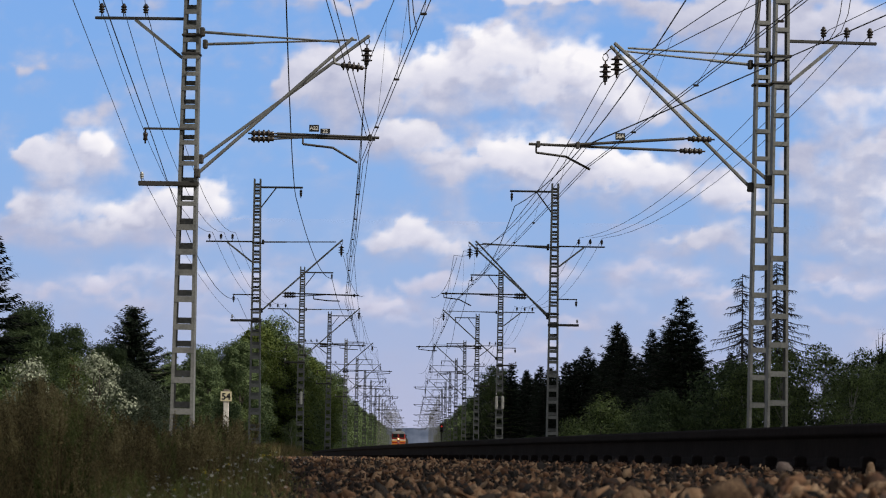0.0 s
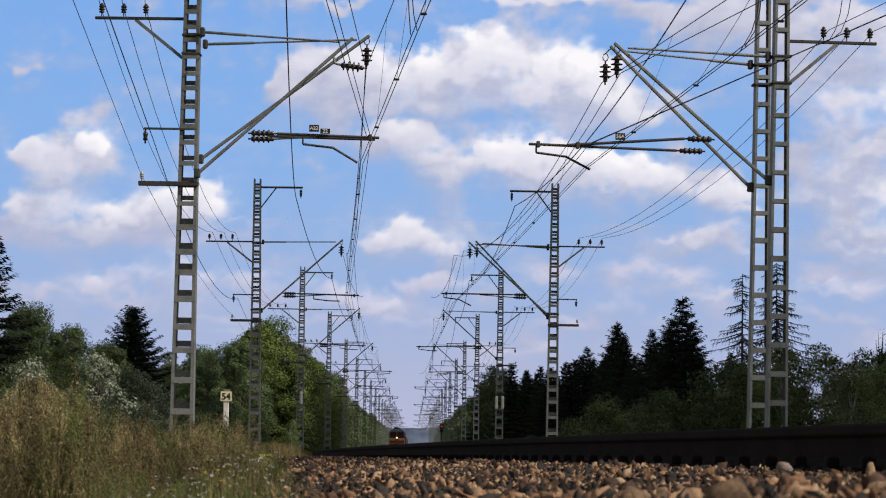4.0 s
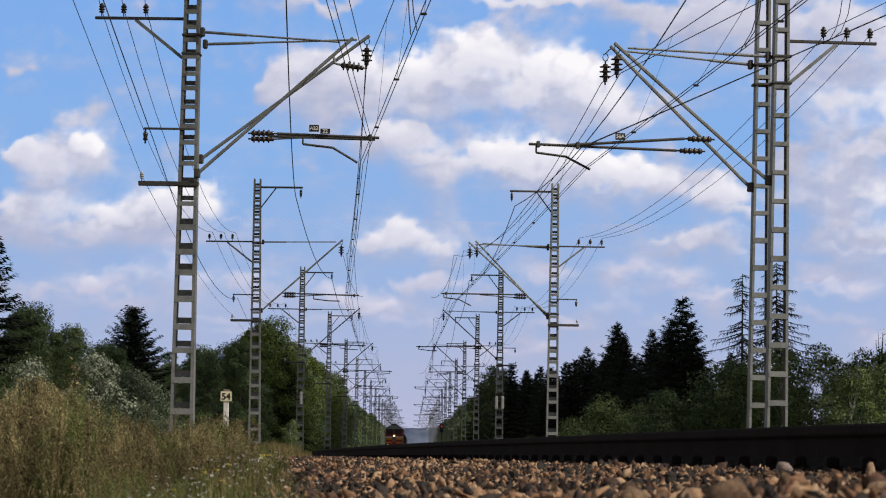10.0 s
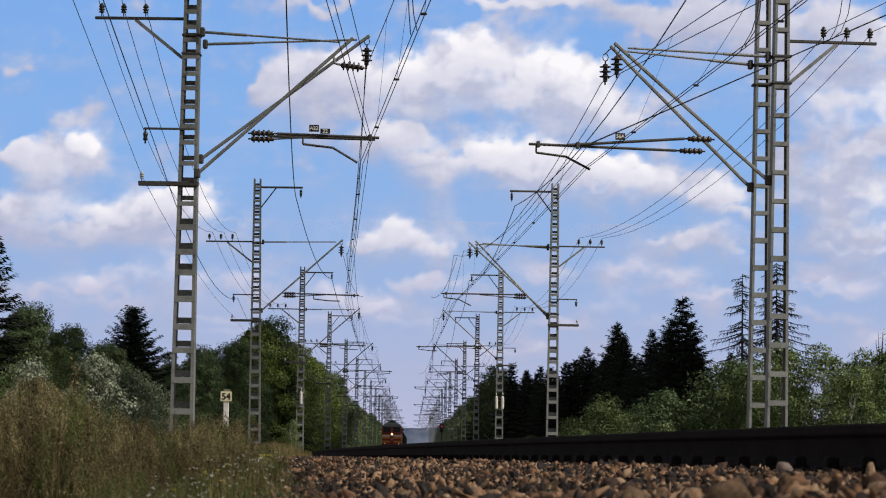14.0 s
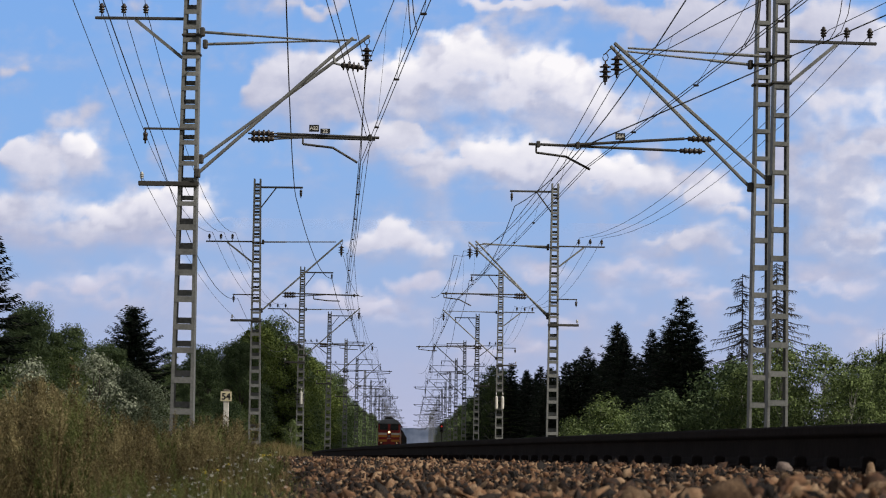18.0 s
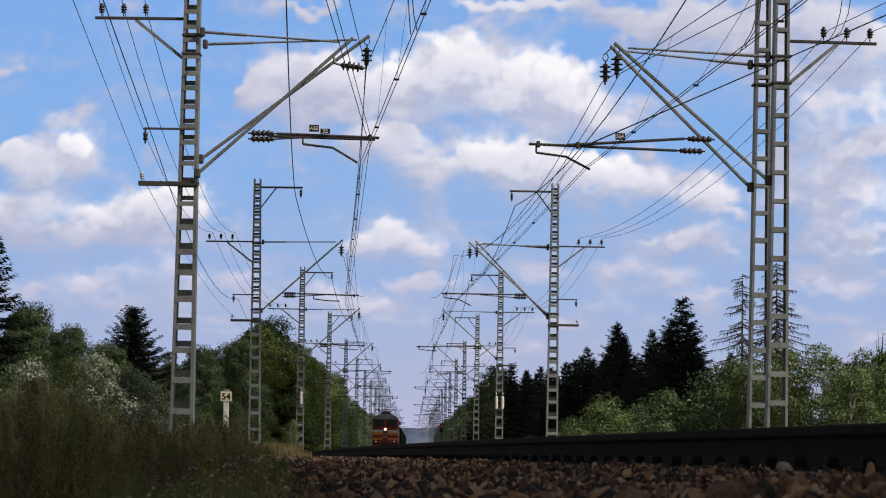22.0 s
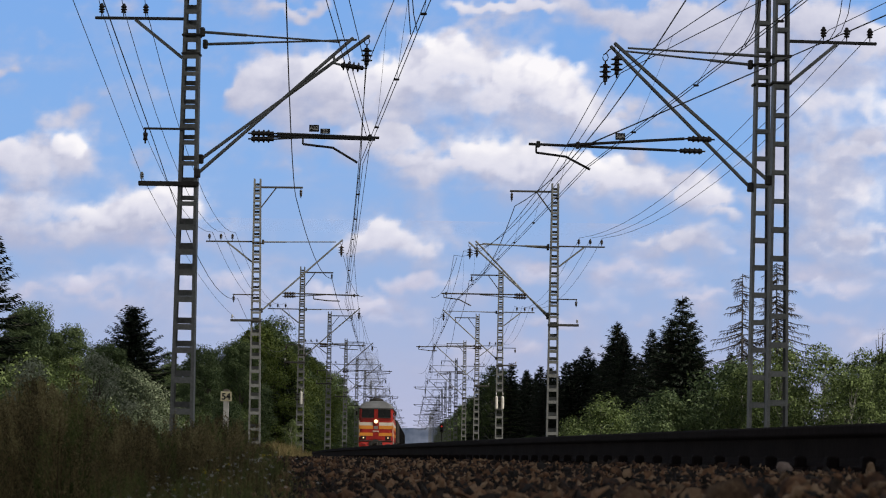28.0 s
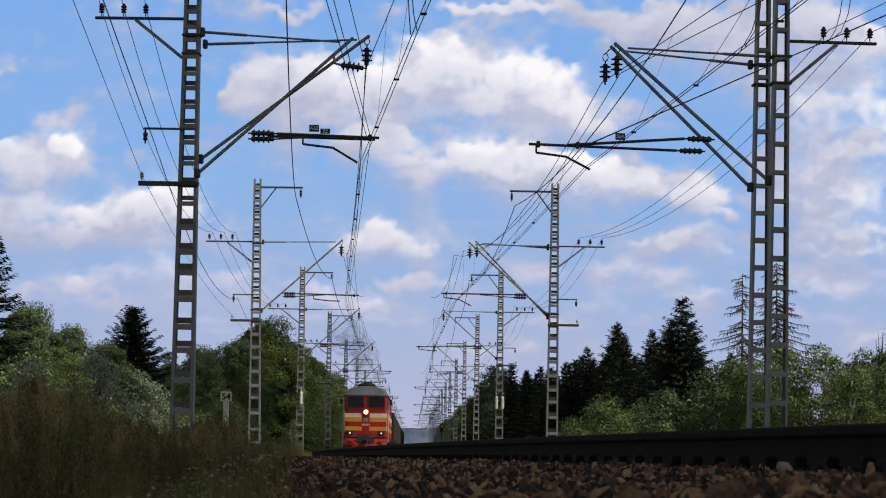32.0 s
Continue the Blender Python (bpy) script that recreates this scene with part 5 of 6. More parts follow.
MARKER_GLOW = glowing("marker_glow", (1.0, 0.62, 0.30), 1.2)
RED_GLOW = glowing("signal_red_glow", (1.0, 0.06, 0.03), 0.5)


def outline(w, l, front, rear, inset=0.0):
    """Plan of a body with rounded nose corners; the nose faces -y."""
    a, y0, y1 = w / 2 - inset, inset * 0.9, l - inset * 0.9
    pts = []
    for k in range(5):
        q = math.pi / 2 * k / 4
        pts.append((-a + front - front * math.cos(q), y0 + front - front * math.sin(q)))
    for k in range(5):
        q = math.pi / 2 * k / 4
        pts.append((a - front + front * math.sin(q), y0 + front - front * math.cos(q)))
    pts += [(a, y1 - rear), (a - rear, y1), (-a + rear, y1), (-a, y1 - rear)]
    return pts


def shell(levels, w, l, front, rear):
    g = Geo()
    rows = [[(x, y, z) for x, y in outline(w, l, front, rear, inset)] for z, inset in levels]
    g.sweep(rows)
    n = len(rows[0])
    g.f.append(tuple(range(n - 1, -1, -1)))
    g.f.append(tuple(range((len(rows) - 1) * n, len(rows) * n)))
    return g


def wheelset(t, y, gauge=0.76, r=0.525):
    for s in (-1, 1):
        part("wheel", Geo().lathe((s * gauge - 0.065, y, r), (1, 0, 0), [(0.1, 0.0), (r - 0.06, 0.0), (r, 0.02), (r, 0.12), (0.1, 0.13)], 18), SOOT, t)


def bogie(t, y, wheels, w=2.6):
    frame_y = (wheels[0] - 0.7, wheels[-1] + 0.7)
    for s in (-1, 1):
        part("bogie_frame", Geo().box((s * w / 2, y + sum(frame_y) / 2, 0.62), (0.16, frame_y[1] - frame_y[0], 0.34), None, 0.04), SOOT, t)
    for k in wheels:
        wheelset(t, y + k)
        for s in (-1, 1):
            part("axle_box", Geo().box((s * (w / 2 + 0.1), y + k, 0.55), (0.2, 0.36, 0.34), None, 0.04), SOOT, t)


def locomotive(lead):
    L, W = 16.6, 2.90
    t = thing("locomotive", "red diesel locomotive with orange and cream bands, headlamp lit" if lead else "red diesel locomotive section coupled behind the first", "locomotive", "train")
    part("body", shell([(1.25, 0.02), (1.3, 0.0), (3.2, 0.0), (4.02, 0.02)], W, L, 0.32, 0.15), RED, t)
    part("roof", shell([(4.02, -0.03), (4.08, -0.03), (4.18, 0.03), (4.31, 0.13), (4.45, 0.30), (4.57, 0.54), (4.65, 0.85), (4.68, 1.1)], W, L, 0.34, 0.3), ROOF_GREY, t, "grey rounded roof")
    part("roof_edge", shell([(3.97, -0.045), (4.03, -0.045)], W, L, 0.34, 0.3), SOOT, t)
    part("roof_fan", Geo().lathe((0, 2.2, 4.6), (0, 0, 1), [(0.56, 0.0), (0.60, 0.16), (0.54, 0.24), (0.3, 0.33), (0.05, 0.36)], 20), SOOT, t, "round dark roof fan")
    part("roof_fan", Geo().lathe((0, 9.4, 4.62), (0, 0, 1), [(0.72, 0.0), (0.74, 0.12), (0.6, 0.2), (0.05, 0.22)], 20), SOOT, t)
    part("exhaust", Geo().lathe((0.15, 5.6, 4.5), (0, 0, 1), [(0.2, 0.0), (0.2, 0.3), (0.15, 0.3), (0.15, 0.05)], 12), SOOT, t)
    part("horn", Geo().lathe((-0.5, 0.9, 4.48), (0, -1, 0.1), [(0.03, 0.0), (0.035, 0.25), (0.08, 0.42)], 8), STEEL_DARK, t)
    part("antenna", Geo().tube((-0.35, 1.4, 4.5), (-0.35, 1.45, 5.05), 0.012, 5), STEEL_DARK, t)
    if lead:
        for s in (-1, 1):
            part("windscreen", Geo().box((s * 0.70, -0.008, 3.60), (1.10, 0.03, 0.66), None, 0.012), GLASS, t, "dark slanted windscreen pane")
            part("windscreen_frame", Geo().beam((s * 0.70 - 0.58, -0.015, 3.96), (s * 0.70 + 0.58, -0.015, 3.96), 0.05, 0.06).beam((s * 0.70 - 0.58, -0.015, 3.25), (s * 0.70 + 0.58, -0.015, 3.25), 0.05, 0.05), SOOT, t)
            part("cream_band", Geo().box((s * 0.84, -0.004, 2.71), (1.16, 0.02, 0.27)), CREAM, t, "cream painted band")
            part("orange_band", Geo().box((s * 0.84, -0.004, 2.43), (1.16, 0.02, 0.29)), ORANGE, t, "orange painted band")
            part("orange_band", Geo().box((s * 0.82, -0.004, 1.83), (1.14, 0.02, 0.27)), ORANGE, t, "orange painted band")
            part("marker_light", Geo().lathe((s * 1.04, 0.0, 1.53), (0, -1, 0), [(0.13, 0.0), (0.13, 0.06), (0.10, 0.08), (0.10, 0.05)], 12), SOOT, t)
            part("marker_lens", Geo().lathe((s * 1.04, -0.05, 1.53), (0, -1, 0), [(0.055, 0.0), (0.05, 0.02), (0.02, 0.035)], 12), MARKER_GLOW, t, "small lit marker light")
            part("buffer_step", Geo().box((s * 1.25, 0.25, 0.75), (0.36, 0.3, 0.06), None, 0.01).box((s * 1.25, 0.25, 0.5), (0.36, 0.3, 0.05), None, 0.01), SOOT, t)
            part("handrail", Geo().tube((s * 1.40, 0.02, 1.6), (s * 1.40, 0.02, 3.0), 0.018, 5), CREAM, t)
            part("mirror", Geo().box((s * 1.66, 0.45, 3.62), (0.16, 0.05, 0.34), None, 0.02).tube((s * 1.46, 0.5, 3.62), (s * 1.62, 0.47, 3.62), 0.015, 5), SOOT, t)
            part("cab_step_rail", Geo().tube((s * 1.49, 1.9, 0.9), (s * 1.51, 1.9, 3.2), 0.02, 5), CREAM, t)
            part("air_hose", Geo().line([(s * 0.35, -0.1, 1.05), (s * 0.36, -0.3, 0.95), (s * 0.38, -0.32, 0.7), (s * 0.4, -0.25, 0.5)], 0.025, 6), SOOT, t)
        part("headlamp_ring", Geo().lathe((0, 0.0, 2.93), (0, -1, 0), [(0.24, 0.0), (0.24, 0.10), (0.19, 0.12), (0.19, 0.06)], 18), RED, t)
        part("headlamp", Geo().lathe((0, -0.05, 2.93), (0, -1, 0), [(0.16, 0.0), (0.15, 0.03), (0.07, 0.05)], 18), LAMP_GLOW, t, "large round headlamp shining warm white")
        part("nose_plate", Geo().box((0, -0.008, 2.40), (0.34, 0.02, 0.26), None, 0.008), STEEL, t, "small grey emblem plate")
        plate = part("plate", Geo().box((0, -0.006, 2.09), (0.62, 0.018, 0.17)), RED, t)
        for k in range(6):
            part("plate_bar", Geo().box((-0.23 + 0.092 * k, -0.022, 2.09), (0.055, 0.01, 0.12)), CREAM, plate)
        part("snow_plough", Geo().add([(-1.45, 0.1, 1.3), (1.45, 0.1, 1.3), (1.4, -0.06, 0.4), (0.0, -0.42, 0.35), (-1.4, -0.06, 0.4), (-1.45, 0.6, 1.3), (1.45, 0.6, 1.3), (1.4, 0.5, 0.35), (-1.4, 0.5, 0.35)],
                                      [(0, 4, 3), (0, 3, 1), (1, 3, 2), (0, 1, 6, 5), (5, 6, 7, 8), (0, 5, 8, 4), (1, 2, 7, 6), (4, 8, 7, 2, 3)]), RED, t, "red snow plough apron")
        part("coupler", Geo().box((0, -0.35, 1.02), (0.30, 0.75, 0.26), None, 0.06).box((0.12, -0.75, 1.02), (0.16, 0.3, 0.34), None, 0.05), SOOT, t, "dark automatic coupler")
        part("coupler_pocket", Geo().lathe((0, 0.12, 0.78), (0, -1, 0), [(0.62, 0.0), (0.62, 0.26), (0.55, 0.27)], 20), SOOT, t)
        part("buffer_beam", Geo().box((0, 0.06, 1.27), (2.82, 0.16, 0.10), None, 0.02), SOOT, t, "dark buffer beam")
        for s in (-1, 1):
            part("wiper", Geo().beam((s * 0.75, -0.035, 3.30), (s * 0.5, -0.035, 3.72), 0.014, 0.014), SOOT, t)
            part("windscreen_pillar", Geo().beam((s * 0.13, -0.02, 3.24), (s * 0.13, -0.02, 3.97), 0.05, 0.05), RED, t)
            part("windscreen_pillar", Geo().beam((s * 1.27, -0.02, 3.24), (s * 1.25, -0.02, 3.97), 0.05, 0.05), RED, t)
            part("front_rail", Geo().tube((s * 0.30, -0.06, 3.12), (s * 1.30, -0.06, 3.12), 0.016, 5).tube((s * 0.30, -0.06, 3.12), (s * 0.30, 0.0, 3.12), 0.012, 5).tube((s * 1.30, -0.06, 3.12), (s * 1.30, 0.02, 3.12), 0.012, 5), SOOT, t)
            part("lamp_housing", Geo().box((s * 1.04, -0.01, 1.53), (0.46, 0.04, 0.30), None, 0.02), SOOT, t, "dark marker lamp housing")
            part("plough_step", Geo().box((s * 1.05, -0.16, 0.72), (0.5, 0.16, 0.05), None, 0.01).box((s * 1.05, -0.20, 0.98), (0.42, 0.12, 0.05), None, 0.01), SOOT, t)
            part("brake_valve", Geo().lathe((s * 0.55, -0.08, 1.12), (0, -1, 0), [(0.05, 0.0), (0.06, 0.06), (0.03, 0.12)], 8), SOOT, t)
        part("lower_grille", Geo().box((0, -0.012, 1.53), (1.1, 0.03, 0.22), None, 0.01), RED, t)
        part("fan_beam", Geo().box((0, 2.1, 4.98), (1.5, 0.16, 0.07), None, 0.02), SOOT, t)
    for s in (-1, 1):
        x = s * (W / 2 + 0.001)
        part("side_band", Geo().box((x, L / 2, 2.71), (0.014, L - 0.7, 0.27)), CREAM, t)
        part("side_band", Geo().box((x, L / 2, 2.43), (0.014, L - 0.7, 0.29)), ORANGE, t)
        part("side_band", Geo().box((x, L / 2, 1.83), (0.014, L - 0.7, 0.27)), ORANGE, t)
        for y in (0.95, 5.0, 7.4, 9.8, 12.2):
            part("side_window", Geo().box((x, y, 3.45), (0.02, 0.8, 0.6), None, 0.008), GLASS, t)
        part("underframe", Geo().box((s * 1.3, L / 2, 1.12), (0.2, L - 0.6, 0.3), None, 0.03), SOOT, t)
    part("fuel_tank", Geo().box((0, L / 2, 0.75), (2.5, 3.2, 0.75), None, 0.12), SOOT, t)
    bogie(t, 3.4, (-2.1, 0.0, 2.1))
    bogie(t, L - 3.4, (-2.1, 0.0, 2.1))
    return t


def goods_wagon():
    t = thing("hopper_wagon", "dark grimy open goods wagon with ribbed steel sides", "wagon", "train")
    L, W = 13.0, 3.1
    for s in (-1, 1):
        part("side_wall", Geo().box((s * (W / 2 - 0.05), L / 2, 2.35), (0.08, L - 0.4, 2.1)), WAGON, t)
        part("top_rail", Geo().box((s * (W / 2 - 0.03), L / 2, 3.43), (0.16, L - 0.3, 0.12), None, 0.02), WAGON, t)
        for k in range(9):
            part("rib", Geo().box((s * (W / 2 + 0.03), 0.5 + k * (L - 1) / 8, 2.3), (0.10, 0.16, 2.1), None, 0.02), WAGON, t)
    for y in (0.25, L - 0.25):
        part("end_wall", Geo().box((0, y, 2.35), (W - 0.1, 0.08, 2.1)).box((0, y - 0.03, 3.43), (W, 0.16, 0.12), None, 0.02).box((0, y - 0.06, 2.3), (0.16, 0.12, 2.0), None, 0.02), WAGON, t)
    part("floor", Geo().box((0, L / 2, 1.25), (W - 0.1, L - 0.3, 0.16)), WAGON, t)
    part("load", Geo().box((0, L / 2, 2.3), (W - 0.2, L - 0.6, 1.7), None, 0.25), SOOT, t, "heaped dark load")
    part("centre_beam", Geo().box((0, L / 2, 1.0), (0.5, L + 0.6, 0.35), None, 0.04), SOOT, t)
    bogie(t, 2.2, (-0.92, 0.92), 2.0)
    bogie(t, L - 2.2, (-0.92, 0.92), 2.0)
    return t


PLACES = ((0.0, 584.0), (6.0, 500.0), (9.0, 464.0), (13.0, 415.0), (19.0, 345.0), (23.0, 296.0), (25.0, 270.5), (28.0, 230.5), (30.0, 206.0), (32.0, 181.0))


def train_rows(behind):
    rows = []
    for t, d in PLACES:
        y = d + behind
        rows.append((t, pose(LEFT_AXIS + 0.02, y, rail_z(y))))
    return rows


lead, trail, first_wagon = locomotive(True), locomotive(False), goods_wagon()
TRAIN = [(lead, 0.0), (trail, 17.6)]
for k in range(18):
    behind = 35.4 + 13.9 * k
    TRAIN.append((first_wagon if k == 0 else copy_thing(first_wagon, Matrix.Identity(4)), behind))


# ---- line-side things ----
PLATE_CREAM = surface("cream_enamel", (0.66, 0.58, 0.36), (0.82, 0.76, 0.55), 0.5, 0.0, 25.0, 4.0, 0.1)


def kilometre_post():
    d = 70.0
    x = -4.83
    t = thing("kilometre_post", "white kilometre post with a small plate reading 54", "sign", m=pose(x, d, ground_z(x, d)))
    top = 1.42 - ground_z(x, d) - 0.02
    part("post", Geo().box((0, 0, top / 2 - 0.2), (0.14, 0.12, top + 0.3), None, 0.015), PAINT_WHITE, t, "worn white post")
    part("cap", Geo().box((0, 0, top + 0.02), (0.16, 0.14, 0.08), None, 0.015), STEEL_RUSTY, t, "rusty brown cap")
    plate = part("plate", Geo().box((0, -0.075, top - 0.12), (0.29, 0.025, 0.25), None, 0.006), PLATE_CREAM, t, "white plate with black figures")
    lettering(plate, "54", (0, -0.09, top - 0.13), 0.23, PAINT_BLACK)


kilometre_post()


def signal():
    d = 400.0
    x = 4.17
    t = thing("railway_signal", "dark railway signal mast showing a red light", "signal", m=pose(x, d, -1.25))
    part("pole", Geo().tube((0, 0, -0.3), (0, 0, 4.9), 0.08, 8), STEEL_DARK, t)
    part("head", Geo().box((0, -0.1, 4.35), (0.55, 0.16, 1.25), None, 0.08), PAINT_BLACK, t, "black signal head")
    for k, mat in ((0.3, RED_GLOW), (-0.3, GLASS)):
        part("lens", Geo().lathe((0, -0.17, 4.35 + k), (0, -1, 0), [(0.11, 0.0), (0.1, 0.03), (0.04, 0.05)], 12), mat, t, "lit red lens" if mat is RED_GLOW else "")
        part("hood", Geo().add([(0.14 * math.cos(a), -0.17 - y, 4.35 + k + 0.14 * math.sin(a)) for y in (0.0, 0.22) for a in np.linspace(0, math.pi, 9)], [(i, i + 1, i + 10, i + 9) for i in range(8)]), PAINT_BLACK, t)


signal()


def pole_transformer(x, d, z, label, sides=(-1, 1)):
    """Pale twin cylinders strapped to a mast."""
    t = thing("pole_transformer", label, "transformer", m=pose(x, d, z))
    for s in sides:
        part("tank", Geo().lathe((s * 0.19, -0.32, 0.0), (0, 0, 1), [(0.07, 0.0)] + [(0.085 if k % 2 else 0.098, 0.03 + 0.058 * k) for k in range(13)] + [(0.06, 0.78), (0.03, 0.8)], 14), PAINT_WHITE, t, "pale painted tank", smooth=True)
        part("bushing", Geo().lathe((s * 0.19, -0.32, 0.8), (0, 0, 1), [(0.03, 0.0), (0.05, 0.05), (0.03, 0.09), (0.05, 0.13), (0.02, 0.2)], 8), PORCELAIN, t)
    part("mount", Geo().box((0, -0.17, 0.3), (0.62, 0.08, 0.1), None, 0.01).box((0, -0.17, 0.62), (0.62, 0.08, 0.08), None, 0.01), STEEL_DARK, t)


pole_transformer(RIGHT_ROW + 0.15, station(3), 2.55, "pale twin tank transformer strapped to a mast")
pole_transformer(LEFT_ROW, station(3), 2.65, "pale tank transformer strapped to a mast", (0.3,))


def insect():
    t = thing("flying_insect", "small dark insect flying past", "insect")
    part("abdomen", Geo().lathe((-0.006, 0, 0), (1, 0, 0.1), [(0.0005, 0.0), (0.0016, 0.003), (0.002, 0.007), (0.0012, 0.010), (0.0004, 0.0125)], 8), SOOT, t)
    for s in (-1, 1):
        part("wing", Geo().add([(0.001, 0, 0.001), (-0.004, s * 0.006, 0.004), (-0.006, s * 0.007, 0.003), (-0.003, s * 0.002, 0.001), (0.001, 0, 0.0014), (-0.004, s * 0.006, 0.0044)], [(0, 1, 2, 3), (0, 4, 5, 1)]), STEEL_DARK, t)
    return t


fly = insect()


# ---- exhaust: faint puffs that travel with the engine ----
def thin_smoke():
    m = bpy.data.materials.new("thin_smoke")
    m.use_nodes = True
    n, l = m.node_tree.nodes, m.node_tree.links
    b = n["Principled BSDF"]
    b.inputs["Base Color"].default_value, b.inputs["Roughness"].default_value = (0.35, 0.35, 0.36, 1), 1.0
    co, t, ramp = n.new("ShaderNodeTexCoord"), n.new("ShaderNodeTexNoise"), n.new("ShaderNodeMapRange")
    t.inputs["Scale"].default_value, t.inputs["Detail"].default_value = 0.9, 4.0
    ramp.inputs["From Min"].default_value, ramp.inputs["From Max"].default_value = 0.42, 0.7
    ramp.inputs["To Min"].default_value, ramp.inputs["To Max"].default_value = 0.0, 0.22
    l.new(co.outputs["Object"], t.inputs["Vector"])
    l.new(t.outputs["Fac"], ramp.inputs["Value"])
    l.new(ramp.outputs[0], b.inputs["Alpha"])
    return m


SMOKE = thin_smoke()
smoke = thing("exhaust_smoke", "thin grey exhaust smoke above the engine roof", "smoke")
r = rng(101)
for k in range(7):
    rad = 0.45 + 0.16 * k
    v = Vector((-0.25 * k + r.normal() * 0.25, 5.6 + 0.75 * k, 4.95 + 0.30 * k + r.normal() * 0.1))
    prof = [(max(0.02, rad * math.sin(math.pi * j / 9) * (1 + 0.12 * r.normal())), rad * (1 - math.cos(math.pi * j / 9))) for j in range(10)]
    part("puff", Geo().lathe(v, (0.1, 0, 1), prof, 14), SMOKE, smoke, smooth=True)
TRAIN.append((smoke, 0.0))


# ---- ballast stones ----
PHI = (1 + 5 ** 0.5) / 2
ICO_V = np.array([(-1, PHI, 0), (1, PHI, 0), (-1, -PHI, 0), (1, -PHI, 0), (0, -1, PHI), (0, 1, PHI), (0, -1, -PHI), (0, 1, -PHI), (PHI, 0, -1), (PHI, 0, 1), (-PHI, 0, -1), (-PHI, 0, 1)]) / (1 + PHI * PHI) ** 0.5
ICO_F = np.array([(0, 11, 5), (0, 5, 1), (0, 1, 7), (0, 7, 10), (0, 10, 11), (1, 5, 9), (5, 11, 4), (11, 10, 2), (10, 7, 6), (7, 1, 8), (3, 9, 4), (3, 4, 2), (3, 2, 6), (3, 6, 8), (3, 8, 9), (4, 9, 5), (2, 4, 11),
                  (6, 2, 10), (8, 6, 7), (9, 8, 1)])


def rock_forms(n, r):
    """Broken angular lumps: a jittered icosahedron squeezed along random axes and cut flat on some sides."""
    v = np.repeat(ICO_V[None], n, 0) * (1 + r.uniform(-0.28, 0.28, (n, 12, 1)))
    for k in range(7):
        way = r.normal(size=(n, 1, 3))
        way /= np.linalg.norm(way, axis=2, keepdims=True)
        cut = r.uniform(0.05, 0.42, (n, 1))
        over = np.maximum(np.sum(v * way, axis=2) - cut, 0.0)
        v = v - way * over[:, :, None]
    q = r.normal(size=(n, 3, 3))
    turn = np.linalg.qr(q)[0]
    v = v * r.uniform(0.42, 2.1, (n, 1, 3))
    return np.einsum("nij,nkj->nki", turn, v)


def tri_mesh(name, v, f):
    me = bpy.data.meshes.new(name)
    me.vertices.add(len(v))
    me.vertices.foreach_set("co", v.astype(np.float32).ravel())
    me.loops.add(3 * len(f))
    me.loops.foreach_set("vertex_index", f.astype(np.int32).ravel())
    me.polygons.add(len(f))
    me.polygons.foreach_set("loop_start", np.arange(0, 3 * len(f), 3, dtype=np.int32))
    me.update(calc_edges=True)
    return me


def scatter_stones(name, n, lo, hi, u_lo, u_hi, s_lo, s_hi, seed, power=1.0):
    r = rng(seed)
    d = lo + (hi - lo) * r.uniform(size=n) ** power
    u = r.uniform(u_lo, u_hi, n)
    size = s_lo + (s_hi - s_lo) * r.uniform(size=n) ** 1.7
    x = np.array([track_x(k, LEFT_AXIS) for k in d]) + u
    z = np.array([bed_z(a, b) for a, b in zip(d, u)]) - 0.02 + size * r.uniform(-0.5, 0.65, n)
    v = rock_forms(n, r) * size[:, None, None] + np.stack((x, d, z), 1)[:, None, :]
    f = (np.arange(n)[:, None, None] * 12 + ICO_F[None]).reshape(-1, 3)
    me = tri_mesh(name, v.reshape(-1, 3), f)
    tagged(part(name, me, STONE), "crushed brown, grey and ochre ballast stones", "stones", kind="stuff")


scatter_stones("ballast_stones", 52000, 1.4, 15.0, -3.3, -0.95, 0.007, 0.024, 81, 1.1)
scatter_stones("ballast_stones_far", 34000, 14.0, 60.0, -3.3, -0.95, 0.010, 0.026, 82, 1.3)
scatter_stones("ballast_stones_behind", 6000, -8.0, 1.4, -3.0, -0.95, 0.012, 0.030, 87)
scatter_stones("ballast_stones_between_rails", 14000, -8.0, 45.0, -0.62, 6.4, 0.015, 0.034, 88)
bed = bpy.data.objects["ballast_bed"]
STONE_LOOSE = surface("loose_stone", (0.045, 0.035, 0.03), (0.34, 0.235, 0.155), 0.85, 0.0, 60.0, 9.0, 0.5, per_object=0.9, extra=((0.4, (0.12, 0.072, 0.048)), (0.55, (0.22, 0.135, 0.078)), (0.66, (0.30, 0.195, 0.115))))
forms = rock_forms(16, rng(83))
stone_meshes = []
for k in range(16):
    me = tri_mesh("stone", forms[k], ICO_F)
    me.materials.append(STONE_LOOSE)
    stone_meshes.append(me)
r = rng(84)
for k in range(260):
    d = 2.0 + 6.0 * r.uniform()
    u = r.uniform(-3.1, -1.2)
    s = r.uniform(0.014, 0.032)
    ob = shared("stone", stone_meshes[k % 16], bed, pose(track_x(d, LEFT_AXIS) + u, d, bed_z(d, u) - 0.012 + s * 0.2, r.uniform(0, 360), r.uniform(0, 360), r.uniform(0, 360)) @ Matrix.Scale(s, 4))
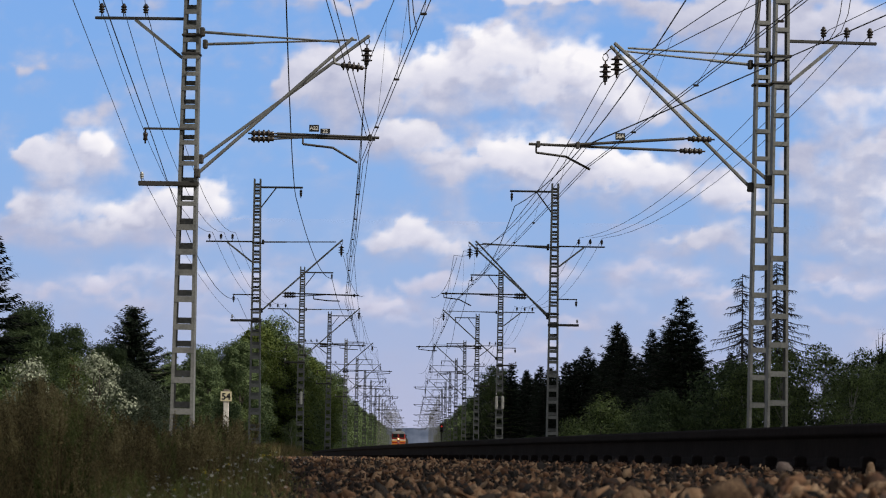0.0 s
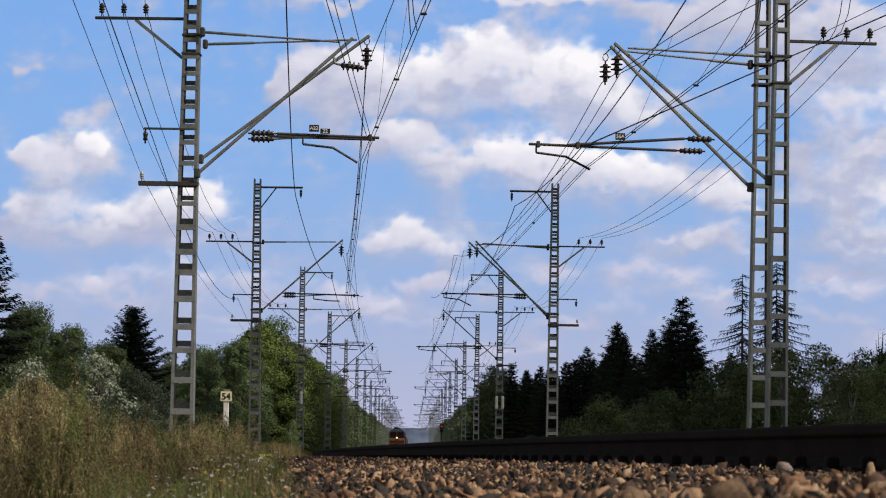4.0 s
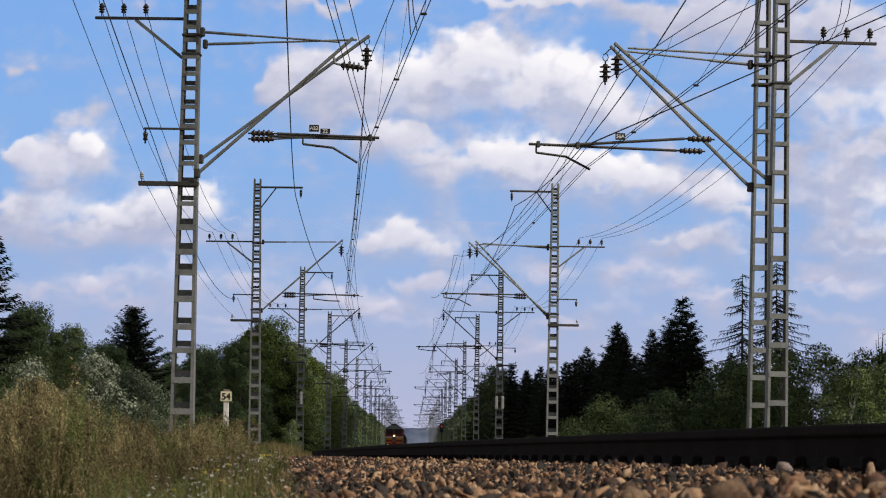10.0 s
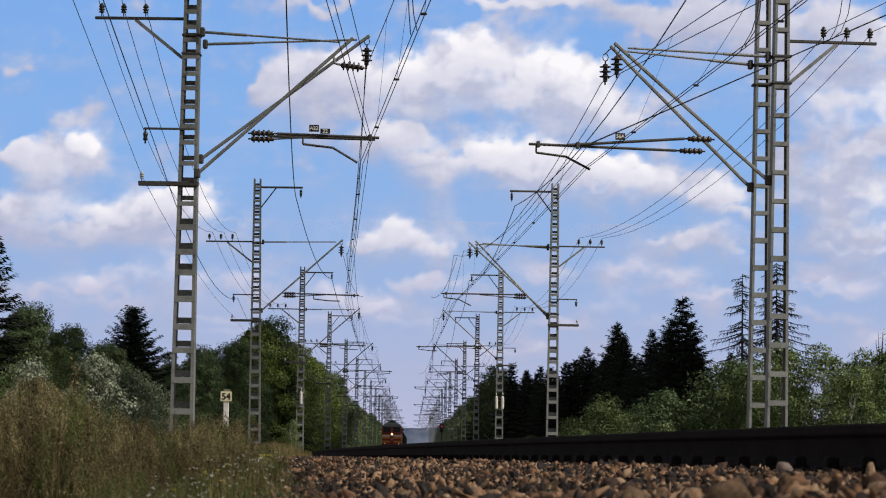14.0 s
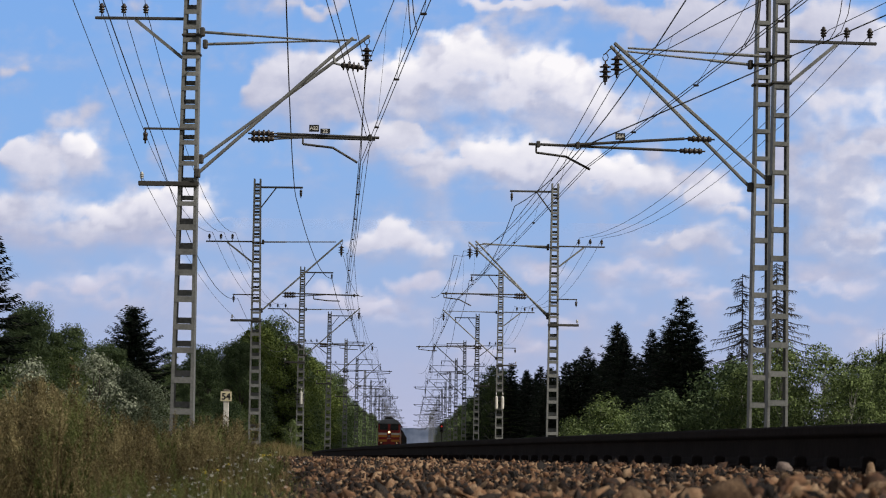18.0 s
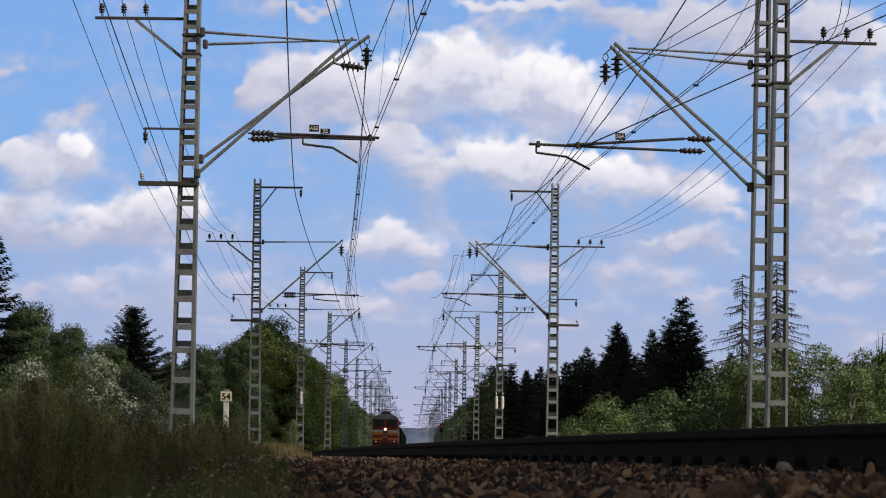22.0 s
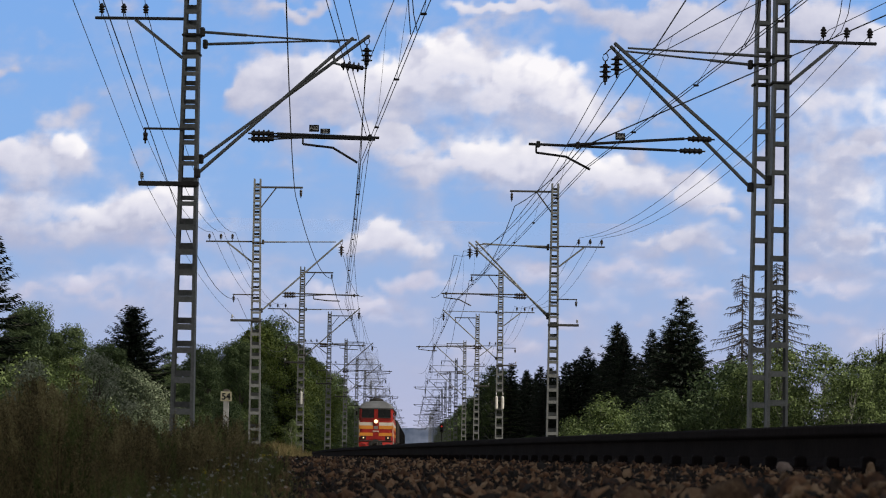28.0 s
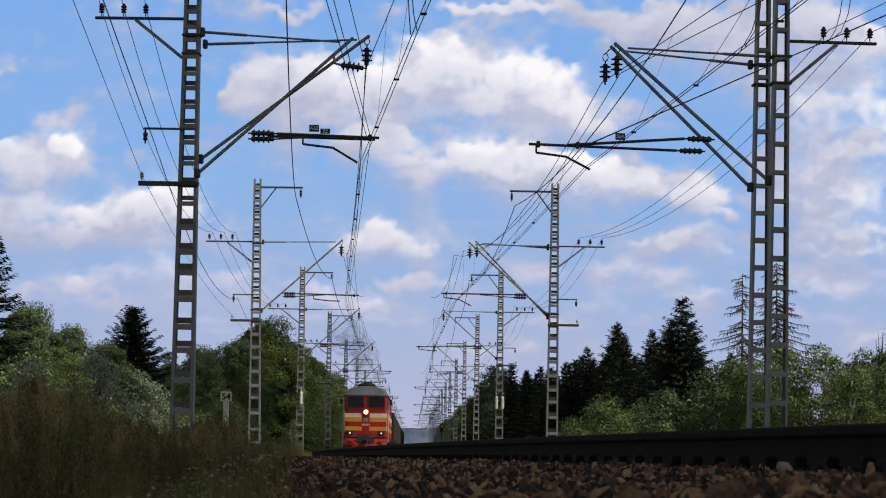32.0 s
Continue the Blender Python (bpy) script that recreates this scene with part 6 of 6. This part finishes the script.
# two that stand out on the crest
PEBBLE = surface("pale_pink_stone", (0.26, 0.19, 0.165), (0.48, 0.38, 0.335), 0.85, 0.0, 60.0, 9.0, 0.5)
for x, d, z, k, form in ((1.312, 9.6, -0.048, 0.034, (1.0, 1.0, 0.78)), (1.414, 8.4, -0.050, 0.022, (0.75, 0.8, 1.7))):
    me = tri_mesh("stone", ICO_V * (1 + rng(86).uniform(-0.14, 0.14, (12, 1))) * np.array(form) * k, ICO_F)
    me.materials.append(PEBBLE if k > 0.03 else STONE_LOOSE)
    shared("stone", me, bed, pose(x, d, z, 0, 12, 30))



# ---- unseen lumps high behind the eye, added to shade chosen ground ----
SHADE_LUMP = surface("shade_lump_white", (0.75, 0.75, 0.78), (0.85, 0.85, 0.86), 1.0, 0.0, 0.02, 0.004, 0.0)
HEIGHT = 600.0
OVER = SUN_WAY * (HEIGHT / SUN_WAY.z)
# drift picked to time the shade along the line
SHADE_DRIFT = Vector((0.15, 8.0, 0.0))


def shade_caster(regions, seed, label):
    """Unseen sun-blocking lumps over ground coordinates: x and y range, spacing, lump radius, cover."""
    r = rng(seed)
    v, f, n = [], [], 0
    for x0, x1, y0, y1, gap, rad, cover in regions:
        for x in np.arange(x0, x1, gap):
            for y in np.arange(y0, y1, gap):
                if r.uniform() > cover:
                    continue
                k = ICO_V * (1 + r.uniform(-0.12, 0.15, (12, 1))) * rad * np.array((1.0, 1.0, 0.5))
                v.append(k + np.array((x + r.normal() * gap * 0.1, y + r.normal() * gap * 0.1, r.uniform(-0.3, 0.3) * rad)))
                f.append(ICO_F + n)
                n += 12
    return tagged(part("backdrop", tri_mesh("cumulus", np.concatenate(v), np.concatenate(f)), SHADE_LUMP), label, "cloud", kind="structure")


# each row is a stretch of ground to keep shaded
shade_ahead = shade_caster([(18, 110, 60, 290, 10, 10, 1.0), (10, 19, 42, 290, 5, 5, 1.0), (-120, -30, -26, 250, 13, 6.3, 1.0), (-30, -11, -70, 250, 12, 6.3, 1.0), (-12, 70, 300, 510, 12, 12, 1.0), (-8, -1, 85, 300, 6, 6, 1.0)], 91, "unseen lumps added overhead to shade ground ahead")
shade_after = shade_caster([(-9, 7, -157, -78, 9, 2.8, 1.0), (26, 120, -420, -112, 10, 10, 1.0), (-70, 26, -420, -157, 10, 10, 1.0)], 92, "second set of unseen lumps added overhead for shade")
shade_scrap = shade_caster([(-9, 1, 7, 24, 4, 4.5, 1.0), (-13, -5, -9, 7, 4, 4.0, 1.0)], 93, "small unseen scrap added overhead for the early shade")


def motions():
    for ob, speed, sink in ((high_cloud, -2.6, -0.55), (side_cloud, -1.5, -0.15), (low_cloud, -1.0, 0.0)):
        y = ob.matrix_basis.translation.y
        walk(ob, [(0.0, pose(0, y, 0)), (16.0, pose(speed * 16, y, sink * 16)), (32.0, pose(speed * 32, y, sink * 32))])
    for ob, drift in ((shade_ahead, SHADE_DRIFT), (shade_after, SHADE_DRIFT), (shade_scrap, Vector((3.2, 8.0, 0.0)))):
        walk(ob, [(t, Matrix.Translation(OVER + drift * t)) for t in (0.0, 16.0, 32.0)])
    for ob, behind in TRAIN:
        walk(ob, train_rows(behind))
    walk(fly, [(t, pose(x, 3.0, z)) for t, x, z in ((0.0, -2.5, 0.2), (23.5, -2.0, 0.24), (23.8, -0.75, 0.275), (23.9, -0.37, 0.29), (24.0, 0.009, 0.31), (24.1, 0.2275, 0.32), (24.2, 0.6, 0.33), (24.5, 2.0, 0.36), (32.0, 2.5, 0.4))])


motions()
